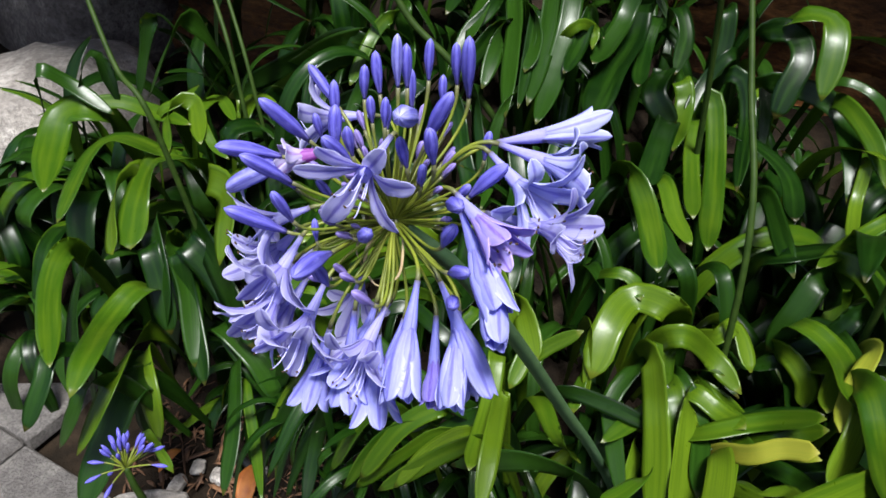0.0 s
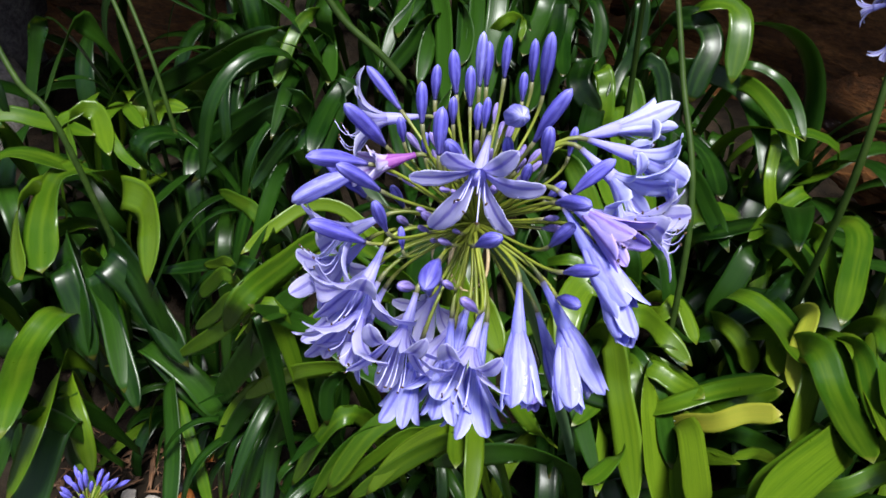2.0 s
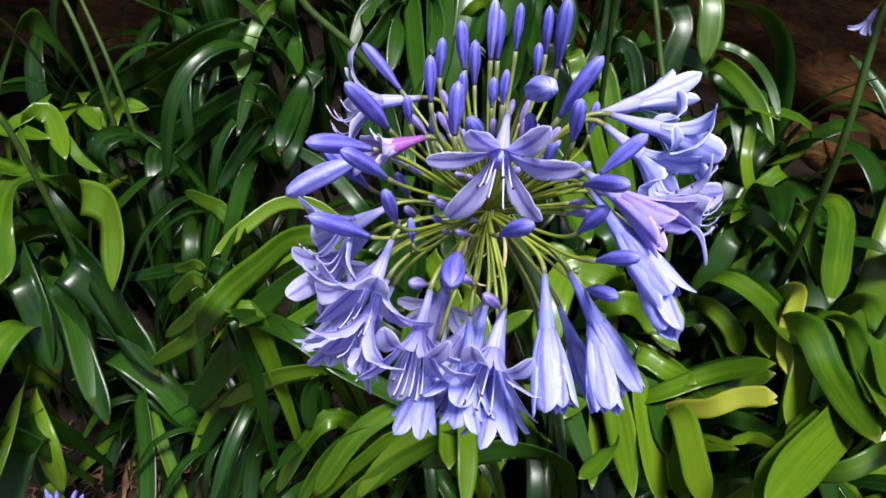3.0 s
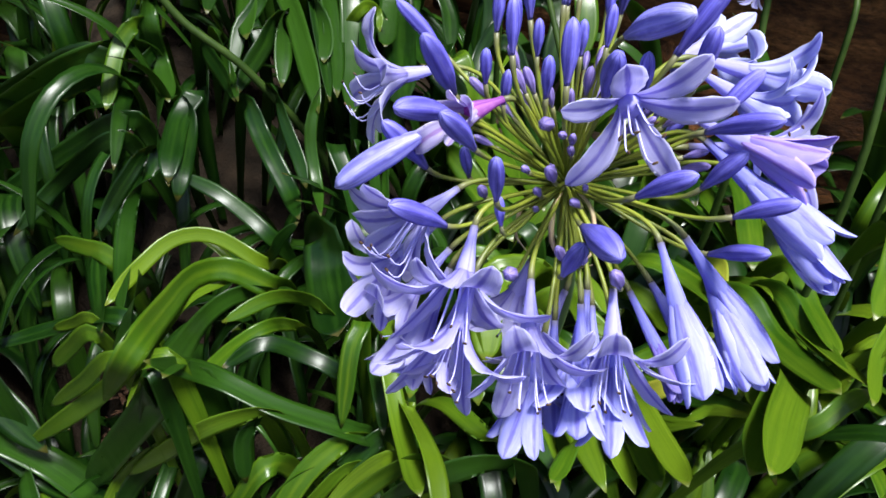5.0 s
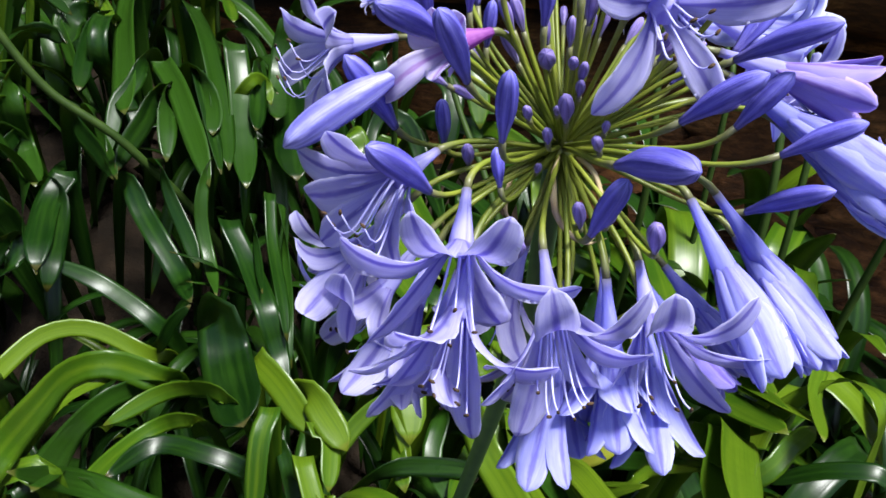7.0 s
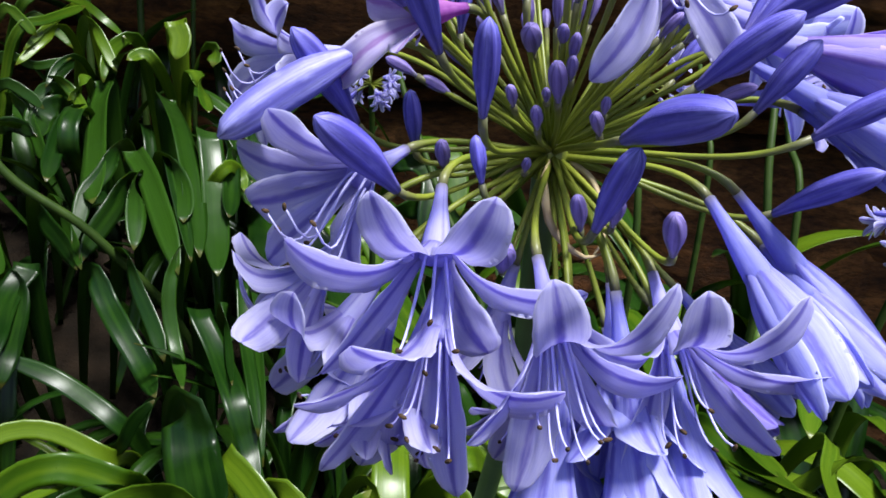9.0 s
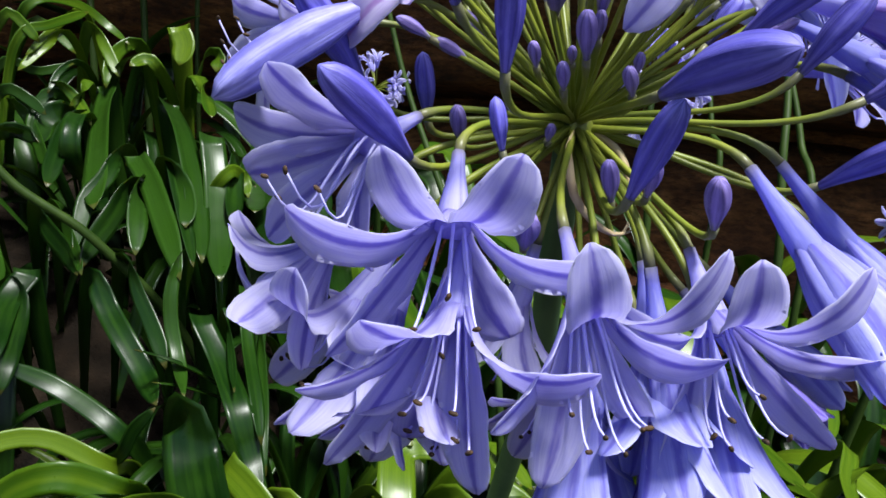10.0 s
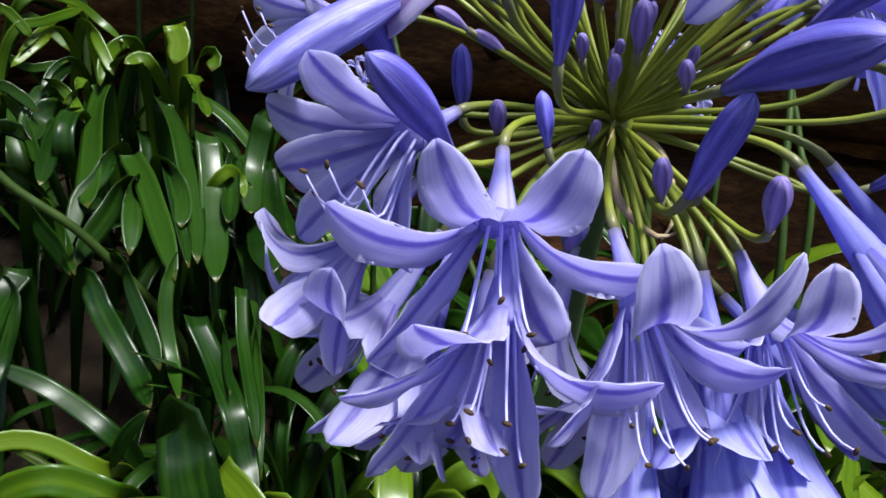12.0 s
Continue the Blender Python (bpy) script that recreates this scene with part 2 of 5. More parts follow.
def blade(centres, sides, normals, widths, cups, thick, nu=5, rough_edge=0.0):
    """A solid leaf or petal along a line of centres; cup lifts its edges."""
    verts, uvs, faces = [], [], []
    n = len(centres)
    for i in range(n):
        for layer in (0, 1):
            for j in range(nu):
                u = 2 * j / (nu - 1) - 1
                w = widths[i] * (1 + rough_edge * noise.noise((i * 11.0 / n, u * 3.1, widths[n // 2] * 900)))
                p = centres[i] + sides[i] * (u * w / 2) + normals[i] * (cups[i] * u * u * w / 2)
                if rough_edge:
                    p = p + normals[i] * (w * 0.11 * u * u * noise.noise((i * 6.5 / n, u * 1.7, widths[n // 2] * 5000)))
                if layer:
                    p = p - normals[i] * (thick * (1 - 0.85 * u * u))
                verts.append(p)
                uvs.append((j / (nu - 1), i / (n - 1)))
    ring = 2 * nu
    for i in range(n - 1):
        a, b = i * ring, (i + 1) * ring
        for j in range(nu - 1):
            faces.append((a + j, a + j + 1, b + j + 1, b + j))
            faces.append((a + nu + j + 1, a + nu + j, b + nu + j, b + nu + j + 1))
        faces.append((a + nu, a, b, b + nu))
        faces.append((a + nu - 1, a + ring - 1, b + ring - 1, b + nu - 1))
    for a, flip in ((0, False), ((n - 1) * ring, True)):
        for j in range(nu - 1):
            f = (a + j + 1, a + j, a + nu + j, a + nu + j + 1)
            faces.append(f[::-1] if flip else f)
    return verts, faces, uvs


def frame_along(d, up=Vector((0, 0, 1))):
    d = d.normalized()
    s = d.cross(up)
    if s.length < 1e-4:
        s = d.cross(Vector((1, 0, 0)))
    s.normalize()
    return d, s, s.cross(d)


def tube(points, radii, sides=8, lobes=0.0):
    """A round stem along points, closed at both ends."""
    verts, uvs, faces = [], [], []
    n = len(points)
    s_old = None
    for i, p in enumerate(points):
        d = (points[min(i + 1, n - 1)] - points[max(i - 1, 0)]).normalized()
        s = s_old - d * s_old.dot(d) if s_old else d.cross(Vector((0.3, 0.2, 1)))
        s = s.normalized() if s.length > 1e-5 else Vector((1, 0, 0))
        s_old = s
        q = d.cross(s)
        for k in range(sides):
            a = 2 * math.pi * k / sides
            r = radii[i] * (1 + lobes * math.cos(6 * a))
            verts.append(p + (s * math.cos(a) + q * math.sin(a)) * r)
            uvs.append((k / sides, i / (n - 1)))
    for i in range(n - 1):
        for k in range(sides):
            a, b = i * sides + k, i * sides + (k + 1) % sides
            faces.append((a, b, b + sides, a + sides))
    faces.append(tuple(range(sides))[::-1])
    faces.append(tuple(range((n - 1) * sides, n * sides)))
    return verts, faces, uvs


def hermite(p0, d0, p1, d1, n):
    out = []
    for i in range(n):
        t = i / (n - 1)
        out.append(p0 * (2 * t**3 - 3 * t * t + 1) + d0 * (t**3 - 2 * t * t + t) + p1 * (3 * t * t - 2 * t**3) + d1 * (t**3 - t * t))
    return out


def smooth_line(points, n):
    """A Catmull-Rom line through points."""
    pts = [points[0] * 2 - points[1], *points, points[-1] * 2 - points[-2]]
    out = []
    for i in range(n):
        t = i / (n - 1) * (len(points) - 1)
        k = min(int(t), len(points) - 2)
        out.append(hermite(pts[k + 1], (pts[k + 2] - pts[k]) / 2, pts[k + 2], (pts[k + 3] - pts[k + 1]) / 2, 101)[round((t - k) * 100)])
    return out


def smoothstep(a, b, x):
    t = min(1.0, max(0.0, (x - a) / (b - a)))
    return t * t * (3 - 2 * t)


# ---- ground ----
def ground_z(x, y):
    """A flat path in front, and a planted bank that rises behind and to the east."""
    w = smoothstep(-0.42, -0.05, x)
    bank = 0.34 + 0.58 * min(1.1, max(0.0, y - 0.85)) * (1 - 0.55 * smoothstep(0.35, 1.0, x))
    return -0.36 + w * smoothstep(-0.15, 0.5, y) * bank + (1 - w) * 0.30 * smoothstep(1.40, 1.80, y) - 0.05 * (1 - smoothstep(-0.80, -0.66, x))


def build_ground():
    xs = [-60, -20, -8, -4] + [-2.6 + 0.1 * i for i in range(54)] + [4, 8, 20, 60]
    ys = [-60, -20, -8, -4] + [-1.6 + 0.1 * i for i in range(56)] + [6, 10, 20, 60]
    verts, faces = [], []
    for y in ys:
        for x in xs:
            rough = 0.02 * noise.noise((x * 5, y * 5, 0)) + 0.012 * noise.noise((x * 17, y * 17, 3))
            verts.append((x, y, ground_z(x, y) + (rough if abs(x) < 3 and abs(y) < 4.5 else 0)))
    nx = len(xs)
    for j in range(len(ys) - 1):
        for i in range(nx - 1):
            faces.append((j * nx + i, j * nx + i + 1, (j + 1) * nx + i + 1, (j + 1) * nx + i))
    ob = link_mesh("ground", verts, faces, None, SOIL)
    tagged(ob, "dark soil and mulch bank under the plants", "ground", kind="structure")


build_ground()


def build_rock_wall():
    """A tall layered rock face behind the bed, with overhangs added to shade it."""
    plan = [Vector(p) for p in ((-3.6, 4.3, 0), (-1.9, 4.2, 0), (-0.6, 3.3, 0), (0.5, 2.75, 0), (1.25, 2.2, 0), (1.75, 1.55, 0), (2.3, 0.6, 0), (2.7, -0.8, 0))]
    line = smooth_line(plan, 110)
    verts, faces = [], []
    rows = 104
    for r in range(rows):
        h = -0.5 + 2.6 * r / (rows - 1)
        for i, p in enumerate(line):
            d = (line[min(i + 1, len(line) - 1)] - line[max(i - 1, 0)]).normalized()
            out = Vector((d.y, -d.x, 0)) * (-1 if d.cross(Vector((0, 0, 1))).dot(Vector((-0.2, 0.2, 0)) - p) > 0 else 1) * -1
            q = Vector((p.x * 1.1, p.y * 1.1, h * 3.2))
            # Overhangs added to keep the face in shade, strongest in the west.
            bulge = 0.16 * noise.noise(q) + 0.08 * noise.noise(q * 2.6) + 0.05 * abs(noise.noise(Vector((p.x * 2, p.y * 2, h * 11)))) - 0.10 * h - 0.42 * smoothstep(0.56, 0.64, h) * (1 - smoothstep(0.86, 0.98, h)) + 0.22 * smoothstep(0.84, 1.0, h) + 0.6 * smoothstep(0.25, 0.9, h) * (1 - smoothstep(-0.3, 0.5, p.x)) + 0.75 * smoothstep(1.15, 2.0, h) * (1 - 0.6 * smoothstep(0.9, 1.7, p.x))
            ledge = noise.noise(Vector((p.x * 2.4, p.y * 2.4, h * 24 + 1.5 * noise.noise(q * 1.7))))
            bulge += 0.075 * smoothstep(-0.12, 0.12, ledge) + 0.03 * noise.noise(q * 7.0)
            verts.append((*(p + out * bulge).xy, h))
    n = len(line)
    for r in range(rows - 1):
        for i in range(n - 1):
            faces.append((r * n + i, r * n + i + 1, (r + 1) * n + i + 1, (r + 1) * n + i))
    ob = link_mesh("rock_wall", verts, faces, None, ROCK)
    md = ob.modifiers.new("thickness", "SOLIDIFY")
    md.thickness, md.offset = 0.25, 0
    tagged(ob, "brown layered rock face behind the planted bank", "rock wall", kind="structure")


build_rock_wall()


# ---- leaves ----
def leaf_blade(length, width, rise, fall, turn_at, sway=0.0, twist=0.0, channel=0.25, n=26, fold=None):
    """A strap leaf that leaves the origin along +x and bends over in the x-z plane. rise and fall: its slope in degrees at both ends."""
    pos, centres, sides, normals, widths, cups = Vector((0, 0, 0)), [], [], [], [], []
    for i in range(n):
        s = i / (n - 1)
        k = smoothstep(turn_at - 0.32, turn_at + 0.32, s)
        slope = radians(rise + (fall - rise) * k)
        if fold and s > fold[0]:
            slope -= radians(fold[1]) * smoothstep(fold[0], fold[0] + 0.13, s)
        yaw = radians(sway) * s * s
        d = Vector((math.cos(slope) * math.cos(yaw), math.cos(slope) * math.sin(yaw), math.sin(slope)))
        side = Vector((-math.sin(yaw), math.cos(yaw), 0))
        nor = d.cross(side)
        a = radians(twist) * s
        side, nor = side * math.cos(a) + nor * math.sin(a), nor * math.cos(a) - side * math.sin(a)
        if i:
            pos = pos + d * (length / (n - 1))
        centres.append(pos.copy())
        sides.append(side)
        normals.append(nor)
        taper = max(0.0, 1 - max(0.0, (s - 0.70) / 0.30) ** 2.0) ** 0.7 * (0.62 + 0.38 * smoothstep(0.0, 0.45, s))
        widths.append(max(width * taper, 0.003))
        cups.append(channel * (1.25 - 0.8 * s))
    return blade(centres, sides, normals, widths, cups, 0.0011, 5)


shape_rng = random.Random(5)


def leaf_shape(kind):
    r = shape_rng
    if kind == "arch":
        args = (r.uniform(0.58, 0.82), r.uniform(0.036, 0.050), r.uniform(68, 84), r.uniform(-78, -50), r.uniform(0.46, 0.62), r.uniform(-14, 14), r.uniform(-28, 28), r.uniform(0.15, 0.3))
    elif kind == "drape":
        args = (r.uniform(0.55, 0.82), r.uniform(0.034, 0.047), r.uniform(58, 78), r.uniform(-92, -74), r.uniform(0.36, 0.52), r.uniform(-14, 14), r.uniform(-24, 24), r.uniform(0.12, 0.28))
    elif kind == "upright":
        args = (r.uniform(0.45, 0.62), r.uniform(0.032, 0.044), r.uniform(78, 88), r.uniform(-5, 40), 0.75, r.uniform(-12, 12), r.uniform(-20, 20), r.uniform(0.25, 0.4))
    else:
        args = (r.uniform(0.50, 0.70), r.uniform(0.034, 0.046), r.uniform(40, 58), r.uniform(-70, -35), r.uniform(0.4, 0.6), r.uniform(-18, 18), r.uniform(-35, 35), r.uniform(0.15, 0.3))
    fold = (r.uniform(0.5, 0.72), r.uniform(45, 80)) if kind == "arch" and r.random() < 0.18 else None
    verts, faces, uvs = leaf_blade(*args, fold=fold)
    ob = link_mesh("leaf", verts, faces, uvs, LEAF)
    me = ob.data
    bpy.data.objects.remove(ob)
    return me


POOL = {kind: [leaf_shape(kind) for _ in range(count)] for kind, count in (("arch", 18), ("drape", 20), ("upright", 8), ("low", 10))}
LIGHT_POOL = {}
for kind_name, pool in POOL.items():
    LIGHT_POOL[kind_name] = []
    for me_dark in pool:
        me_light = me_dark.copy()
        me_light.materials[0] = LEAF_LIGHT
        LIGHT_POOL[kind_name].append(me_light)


def clump(x, y, count, seed, scale=1.0, facing=None, light=0.2, label="", broad=1.0):
    """One plant: a fan of strap leaves from one crown."""
    r = random.Random(seed)
    plant = tagged(new("agapanthus_plant"), label or "clump of glossy dark green strap leaves arching over the bank", "plant", "agapanthus plants in the bed")
    plant.location = (x, y, ground_z(x, y) - 0.02)
    for i in range(count):
        kind = "upright" if i < count * 0.12 else "low" if i > count * 0.86 else "drape" if r.random() < 0.6 else "arch"
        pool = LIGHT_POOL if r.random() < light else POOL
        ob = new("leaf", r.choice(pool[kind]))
        ob.parent = plant
        az = r.uniform(0, 360) if facing is None or r.random() < 0.35 else r.gauss(facing, 48)
        s = scale * r.uniform(0.82, 1.12)
        ob.matrix_local = pose(r.uniform(-0.045, 0.045), r.uniform(-0.045, 0.045), 0, r.uniform(-8, 8), r.uniform(-6, 6), az) @ Matrix.Diagonal((s, s * broad * r.uniform(0.9, 1.1), s, 1))
    return plant


PLANTS = []
# x, y, leaves, size, the way most leaves fall, breadth of the blades
WEST = ((-0.52, 1.72, 30, 1.03, 250, 1.54), (-0.88, 1.85, 30, 1.08, 255, 1.54), (-0.26, 1.72, 22, 0.99, 240, 1.37), (-0.60, 2.15, 14, 1.05, 260, 1.48), (-1.25, 1.90, 26, 0.99, 265, 1.48), (-0.35, 2.1, 12, 1.05, 250, 1.37),
        (-0.74, 1.62, 26, 0.90, 250, 1.48), (-0.42, 1.46, 22, 0.81, 245, 1.37), (-0.25, 2.4, 18, 1.17, None, 1.37), (-0.65, 2.5, 18, 1.15, None, 1.37), (-0.95, 2.1, 26, 1.0, 250, 1.45), (-1.05, 1.62, 24, 0.85, 255, 1.48), (-1.5, 1.75, 20, 0.90, 270, 1.48), (-1.15, 2.25, 22, 1.03, 260, 1.48))
MIDDLE = ((0.02, 1.18, 19, 0.70, 230, 0.82), (0.18, 1.36, 18, 0.86, 225, 0.82), (-0.02, 1.55, 17, 0.96, 235, 0.82), (0.34, 1.56, 24, 1.00, 235, 0.82), (0.28, 1.15, 31, 0.95, 230, 0.82), (0.12, 0.92, 29, 0.62, 225, 0.82),
          (0.20, 1.80, 22, 1.00, 235, 0.82), (0.52, 1.80, 29, 1.04, 240, 0.82), (0.46, 1.36, 29, 0.95, 240, 0.82), (-0.16, 1.38, 21, 0.80, 240, 0.82), (-0.16, 1.85, 22, 1.05, 240, 0.82), (0.16, 0.70, 22, 0.60, 220, 0.82), (-0.06, 0.92, 26, 0.62, 235, 0.82), (-0.22, 1.12, 26, 0.60, 240, 0.9), (-0.10, 1.06, 24, 0.62, 240, 0.9), (-0.30, 1.34, 24, 0.66, 240, 0.9))
EAST = ((0.38, 0.92, 22, 0.88, 240, 1.1), (0.52, 0.74, 20, 0.76, 235, 1.1), (0.70, 0.92, 24, 1.05, 245, 1.1), (0.60, 1.22, 22, 1.0, 240, 1.1), (0.88, 1.15, 26, 1.3, 250, 1.1), (0.82, 0.72, 24, 1.0, 230, 1.1),
        (0.50, 0.52, 18, 0.68, 220, 1.1), (0.74, 0.48, 18, 0.72, 220, 1.1), (0.80, 1.42, 20, 1.05, 250, 1.1), (1.05, 0.85, 26, 1.4, 240, 1.1), (0.30, 0.52, 14, 0.68, 215, 1.1), (1.0, 0.5, 24, 1.2, 225, 1.1), (1.25, 1.15, 28, 1.5, 240, 1.1), (1.3, 0.7, 26, 1.45, 240, 1.1), (1.42, 0.98, 28, 1.5, 240, 1.1), (1.08, 1.42, 24, 1.4, 240, 1.1))
FAR = ((0.02, 2.15, 18, 1.1, None, 1), (0.35, 2.15, 18, 1.05, None, 1), (0.75, 1.75, 18, 1.0, None, 1), (0.65, 2.1, 14, 1.0, None, 1), (0.98, 1.6, 14, 0.9, None, 1))
# Shares of paler leaves also paint in sun to the east, shade behind.
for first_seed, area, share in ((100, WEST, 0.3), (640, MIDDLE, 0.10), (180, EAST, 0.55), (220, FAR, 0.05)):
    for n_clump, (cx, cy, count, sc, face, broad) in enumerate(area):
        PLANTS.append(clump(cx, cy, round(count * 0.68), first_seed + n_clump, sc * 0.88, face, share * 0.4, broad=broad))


strap_rng = random.Random(14)


def strap(points, width, mat, folded=False):
    """One leaf that can be told apart: it runs from its bend to its tip over points, and grows from the crown of the plant next to it.
    A folded one is kinked over sharply at the top."""
    pts = [Vector(p) for p in points]
    base, tip = pts[0], pts[-1] + (pts[-1] - pts[-2]) * 0.16
    pts[-1] = tip
    plant = min(PLANTS, key=lambda p: (p.location.xy - base.xy).length)
    away = (base - tip).xy
    away = (away.normalized() * 0.10 if away.length > 1e-3 else Vector((0.0, 0.0))) + Vector((0.02, 0.09))
    rise = max(ground_z(base.x + away.x, base.y + away.y), base.z - 0.34)
    foot = Vector((base.x + away.x, base.y + away.y, rise))
    knee = base.lerp(foot, 0.42) + Vector((0, 0, 0.055))
    if folded:
        foot = base + Vector((0.035, 0.055, -0.30))
        knee = base + Vector((0.003, 0.008, -0.016))
    face = Vector((-0.30 + strap_rng.uniform(-0.4, 0.4), -0.80 + strap_rng.uniform(-0.2, 0.2), 0.60 + strap_rng.uniform(-0.25, 0.25))).normalized()
    if base.x > 0.3 or base.x < -0.3:
        face = (face + Vector((0.05, 0.35, 0.35))).normalized()
    if base.y > 1.15 and -0.3 < base.x < 0.42:
        face = (face + Vector((0.0, -0.25, -0.35))).normalized()
    flat = (tip - base).cross(face).normalized()
    dense = smooth_line([foot, knee, *pts], 30 * (len(pts) + 1))
    run = [0.0]
    for a, b in zip(dense, dense[1:]):
        run.append(run[-1] + (b - a).length)
    n = 34
    line, k = [], 0
    for i in range(n):
        want = run[-1] * i / (n - 1)
        while k < len(run) - 2 and run[k + 1] < want:
            k += 1
        gap = run[k + 1] - run[k]
        line.append(dense[k].lerp(dense[k + 1], (want - run[k]) / gap if gap > 1e-9 else 0.0))
    start = run[60] / run[-1]
    taper = strap_rng.uniform(0.52, 0.82)
    blunt = strap_rng.uniform(0.60, 0.95)
    lean = strap_rng.uniform(-0.55, 0.55)
    sides, normals, widths, cups = [], [], [], []
    for i in range(n):
        t = (line[min(i + 1, n - 1)] - line[max(i - 1, 0)]).normalized()
        s = t.cross(face)
        if folded:
            s = flat - t * flat.dot(t)
        elif sides:
            s = s * 0.45 + (sides[-1] - t * sides[-1].dot(t)) * 0.55
        s.normalize()
        nor = s.cross(t)
        sides.append(s)
        normals.append(nor)
        f = i / (n - 1)
        g = max(0.0, (f - start) / (1 - start))
        end = max(0.0, 1 - max(0.0, (g - taper) / (1 - taper)) ** 2.0) ** blunt
        widths.append(max(0.0018, width * end * (0.45 + 0.55 * smoothstep(0.0, start, f) if folded else 0.42 + 0.58 * smoothstep(0.0, start, f))))
        cups.append(0.22 - 0.13 * f)
    for i in range(n):
        a = lean * math.sin(3.0 * i / n)
        sides[i], normals[i] = sides[i] * math.cos(a) + normals[i] * math.sin(a), normals[i] * math.cos(a) - sides[i] * math.sin(a)
    ob = link_mesh("leaf", *blade(line, sides, normals, widths, cups, 0.0011, 7), mat, plant)
    ob.location = -plant.location
    return ob


# Per leaf, the paler or darker green also paints in sun or shade.
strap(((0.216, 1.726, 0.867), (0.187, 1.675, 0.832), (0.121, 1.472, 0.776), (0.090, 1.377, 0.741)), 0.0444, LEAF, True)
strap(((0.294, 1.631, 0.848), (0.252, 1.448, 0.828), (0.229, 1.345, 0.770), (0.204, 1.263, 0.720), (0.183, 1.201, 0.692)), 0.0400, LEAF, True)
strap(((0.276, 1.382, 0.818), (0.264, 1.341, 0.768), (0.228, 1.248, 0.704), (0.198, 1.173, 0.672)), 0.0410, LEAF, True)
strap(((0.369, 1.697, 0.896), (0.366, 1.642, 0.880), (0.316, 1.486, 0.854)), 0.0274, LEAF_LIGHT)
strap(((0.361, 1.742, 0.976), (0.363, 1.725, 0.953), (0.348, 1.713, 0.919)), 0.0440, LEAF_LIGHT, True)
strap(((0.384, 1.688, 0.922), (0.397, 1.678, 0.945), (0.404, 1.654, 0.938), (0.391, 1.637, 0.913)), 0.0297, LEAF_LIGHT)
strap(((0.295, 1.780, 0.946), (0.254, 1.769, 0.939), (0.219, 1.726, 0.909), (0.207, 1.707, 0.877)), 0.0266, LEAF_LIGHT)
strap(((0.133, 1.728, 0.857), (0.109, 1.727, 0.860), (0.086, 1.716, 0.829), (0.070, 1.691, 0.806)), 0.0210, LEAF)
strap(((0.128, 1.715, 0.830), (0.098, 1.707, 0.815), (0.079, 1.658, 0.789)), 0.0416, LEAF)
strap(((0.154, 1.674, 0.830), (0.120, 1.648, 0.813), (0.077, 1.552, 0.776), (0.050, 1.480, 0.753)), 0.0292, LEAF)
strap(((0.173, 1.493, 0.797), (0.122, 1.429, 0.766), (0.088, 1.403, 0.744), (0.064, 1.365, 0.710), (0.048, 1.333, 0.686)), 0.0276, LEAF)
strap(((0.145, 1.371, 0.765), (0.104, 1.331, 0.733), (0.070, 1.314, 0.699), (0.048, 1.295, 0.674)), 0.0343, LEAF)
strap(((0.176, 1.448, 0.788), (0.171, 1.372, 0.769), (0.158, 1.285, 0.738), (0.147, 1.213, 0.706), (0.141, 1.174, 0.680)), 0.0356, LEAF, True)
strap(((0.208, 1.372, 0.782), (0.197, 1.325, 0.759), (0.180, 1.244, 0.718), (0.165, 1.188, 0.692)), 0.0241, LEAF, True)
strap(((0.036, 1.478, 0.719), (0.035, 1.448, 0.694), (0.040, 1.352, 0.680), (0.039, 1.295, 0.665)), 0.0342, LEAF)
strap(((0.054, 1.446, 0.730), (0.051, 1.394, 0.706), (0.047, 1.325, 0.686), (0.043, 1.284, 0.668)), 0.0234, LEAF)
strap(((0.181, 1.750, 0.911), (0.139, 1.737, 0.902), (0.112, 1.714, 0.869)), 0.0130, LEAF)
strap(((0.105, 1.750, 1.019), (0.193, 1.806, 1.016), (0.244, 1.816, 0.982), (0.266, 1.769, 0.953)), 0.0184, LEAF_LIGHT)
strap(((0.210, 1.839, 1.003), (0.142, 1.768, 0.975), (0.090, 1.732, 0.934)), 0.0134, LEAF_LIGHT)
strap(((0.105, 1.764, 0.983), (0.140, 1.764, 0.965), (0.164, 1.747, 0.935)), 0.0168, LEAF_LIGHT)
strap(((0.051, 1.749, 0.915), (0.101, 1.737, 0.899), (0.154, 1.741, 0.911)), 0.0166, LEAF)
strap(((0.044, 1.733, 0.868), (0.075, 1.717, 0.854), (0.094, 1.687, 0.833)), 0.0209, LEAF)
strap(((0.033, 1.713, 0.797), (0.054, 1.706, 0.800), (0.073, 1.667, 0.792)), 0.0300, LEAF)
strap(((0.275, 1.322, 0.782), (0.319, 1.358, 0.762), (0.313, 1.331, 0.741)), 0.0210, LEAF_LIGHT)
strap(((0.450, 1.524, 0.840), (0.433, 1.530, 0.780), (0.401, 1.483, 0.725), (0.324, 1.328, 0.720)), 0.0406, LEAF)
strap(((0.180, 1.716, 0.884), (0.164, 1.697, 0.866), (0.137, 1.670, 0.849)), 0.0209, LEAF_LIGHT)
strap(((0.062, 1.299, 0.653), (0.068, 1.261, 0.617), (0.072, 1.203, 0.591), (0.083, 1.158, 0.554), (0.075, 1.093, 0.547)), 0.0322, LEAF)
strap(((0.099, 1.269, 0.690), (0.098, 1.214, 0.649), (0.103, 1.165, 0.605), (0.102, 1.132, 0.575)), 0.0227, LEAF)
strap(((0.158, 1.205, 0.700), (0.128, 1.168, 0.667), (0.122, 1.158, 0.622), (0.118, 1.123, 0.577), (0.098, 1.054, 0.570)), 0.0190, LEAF)
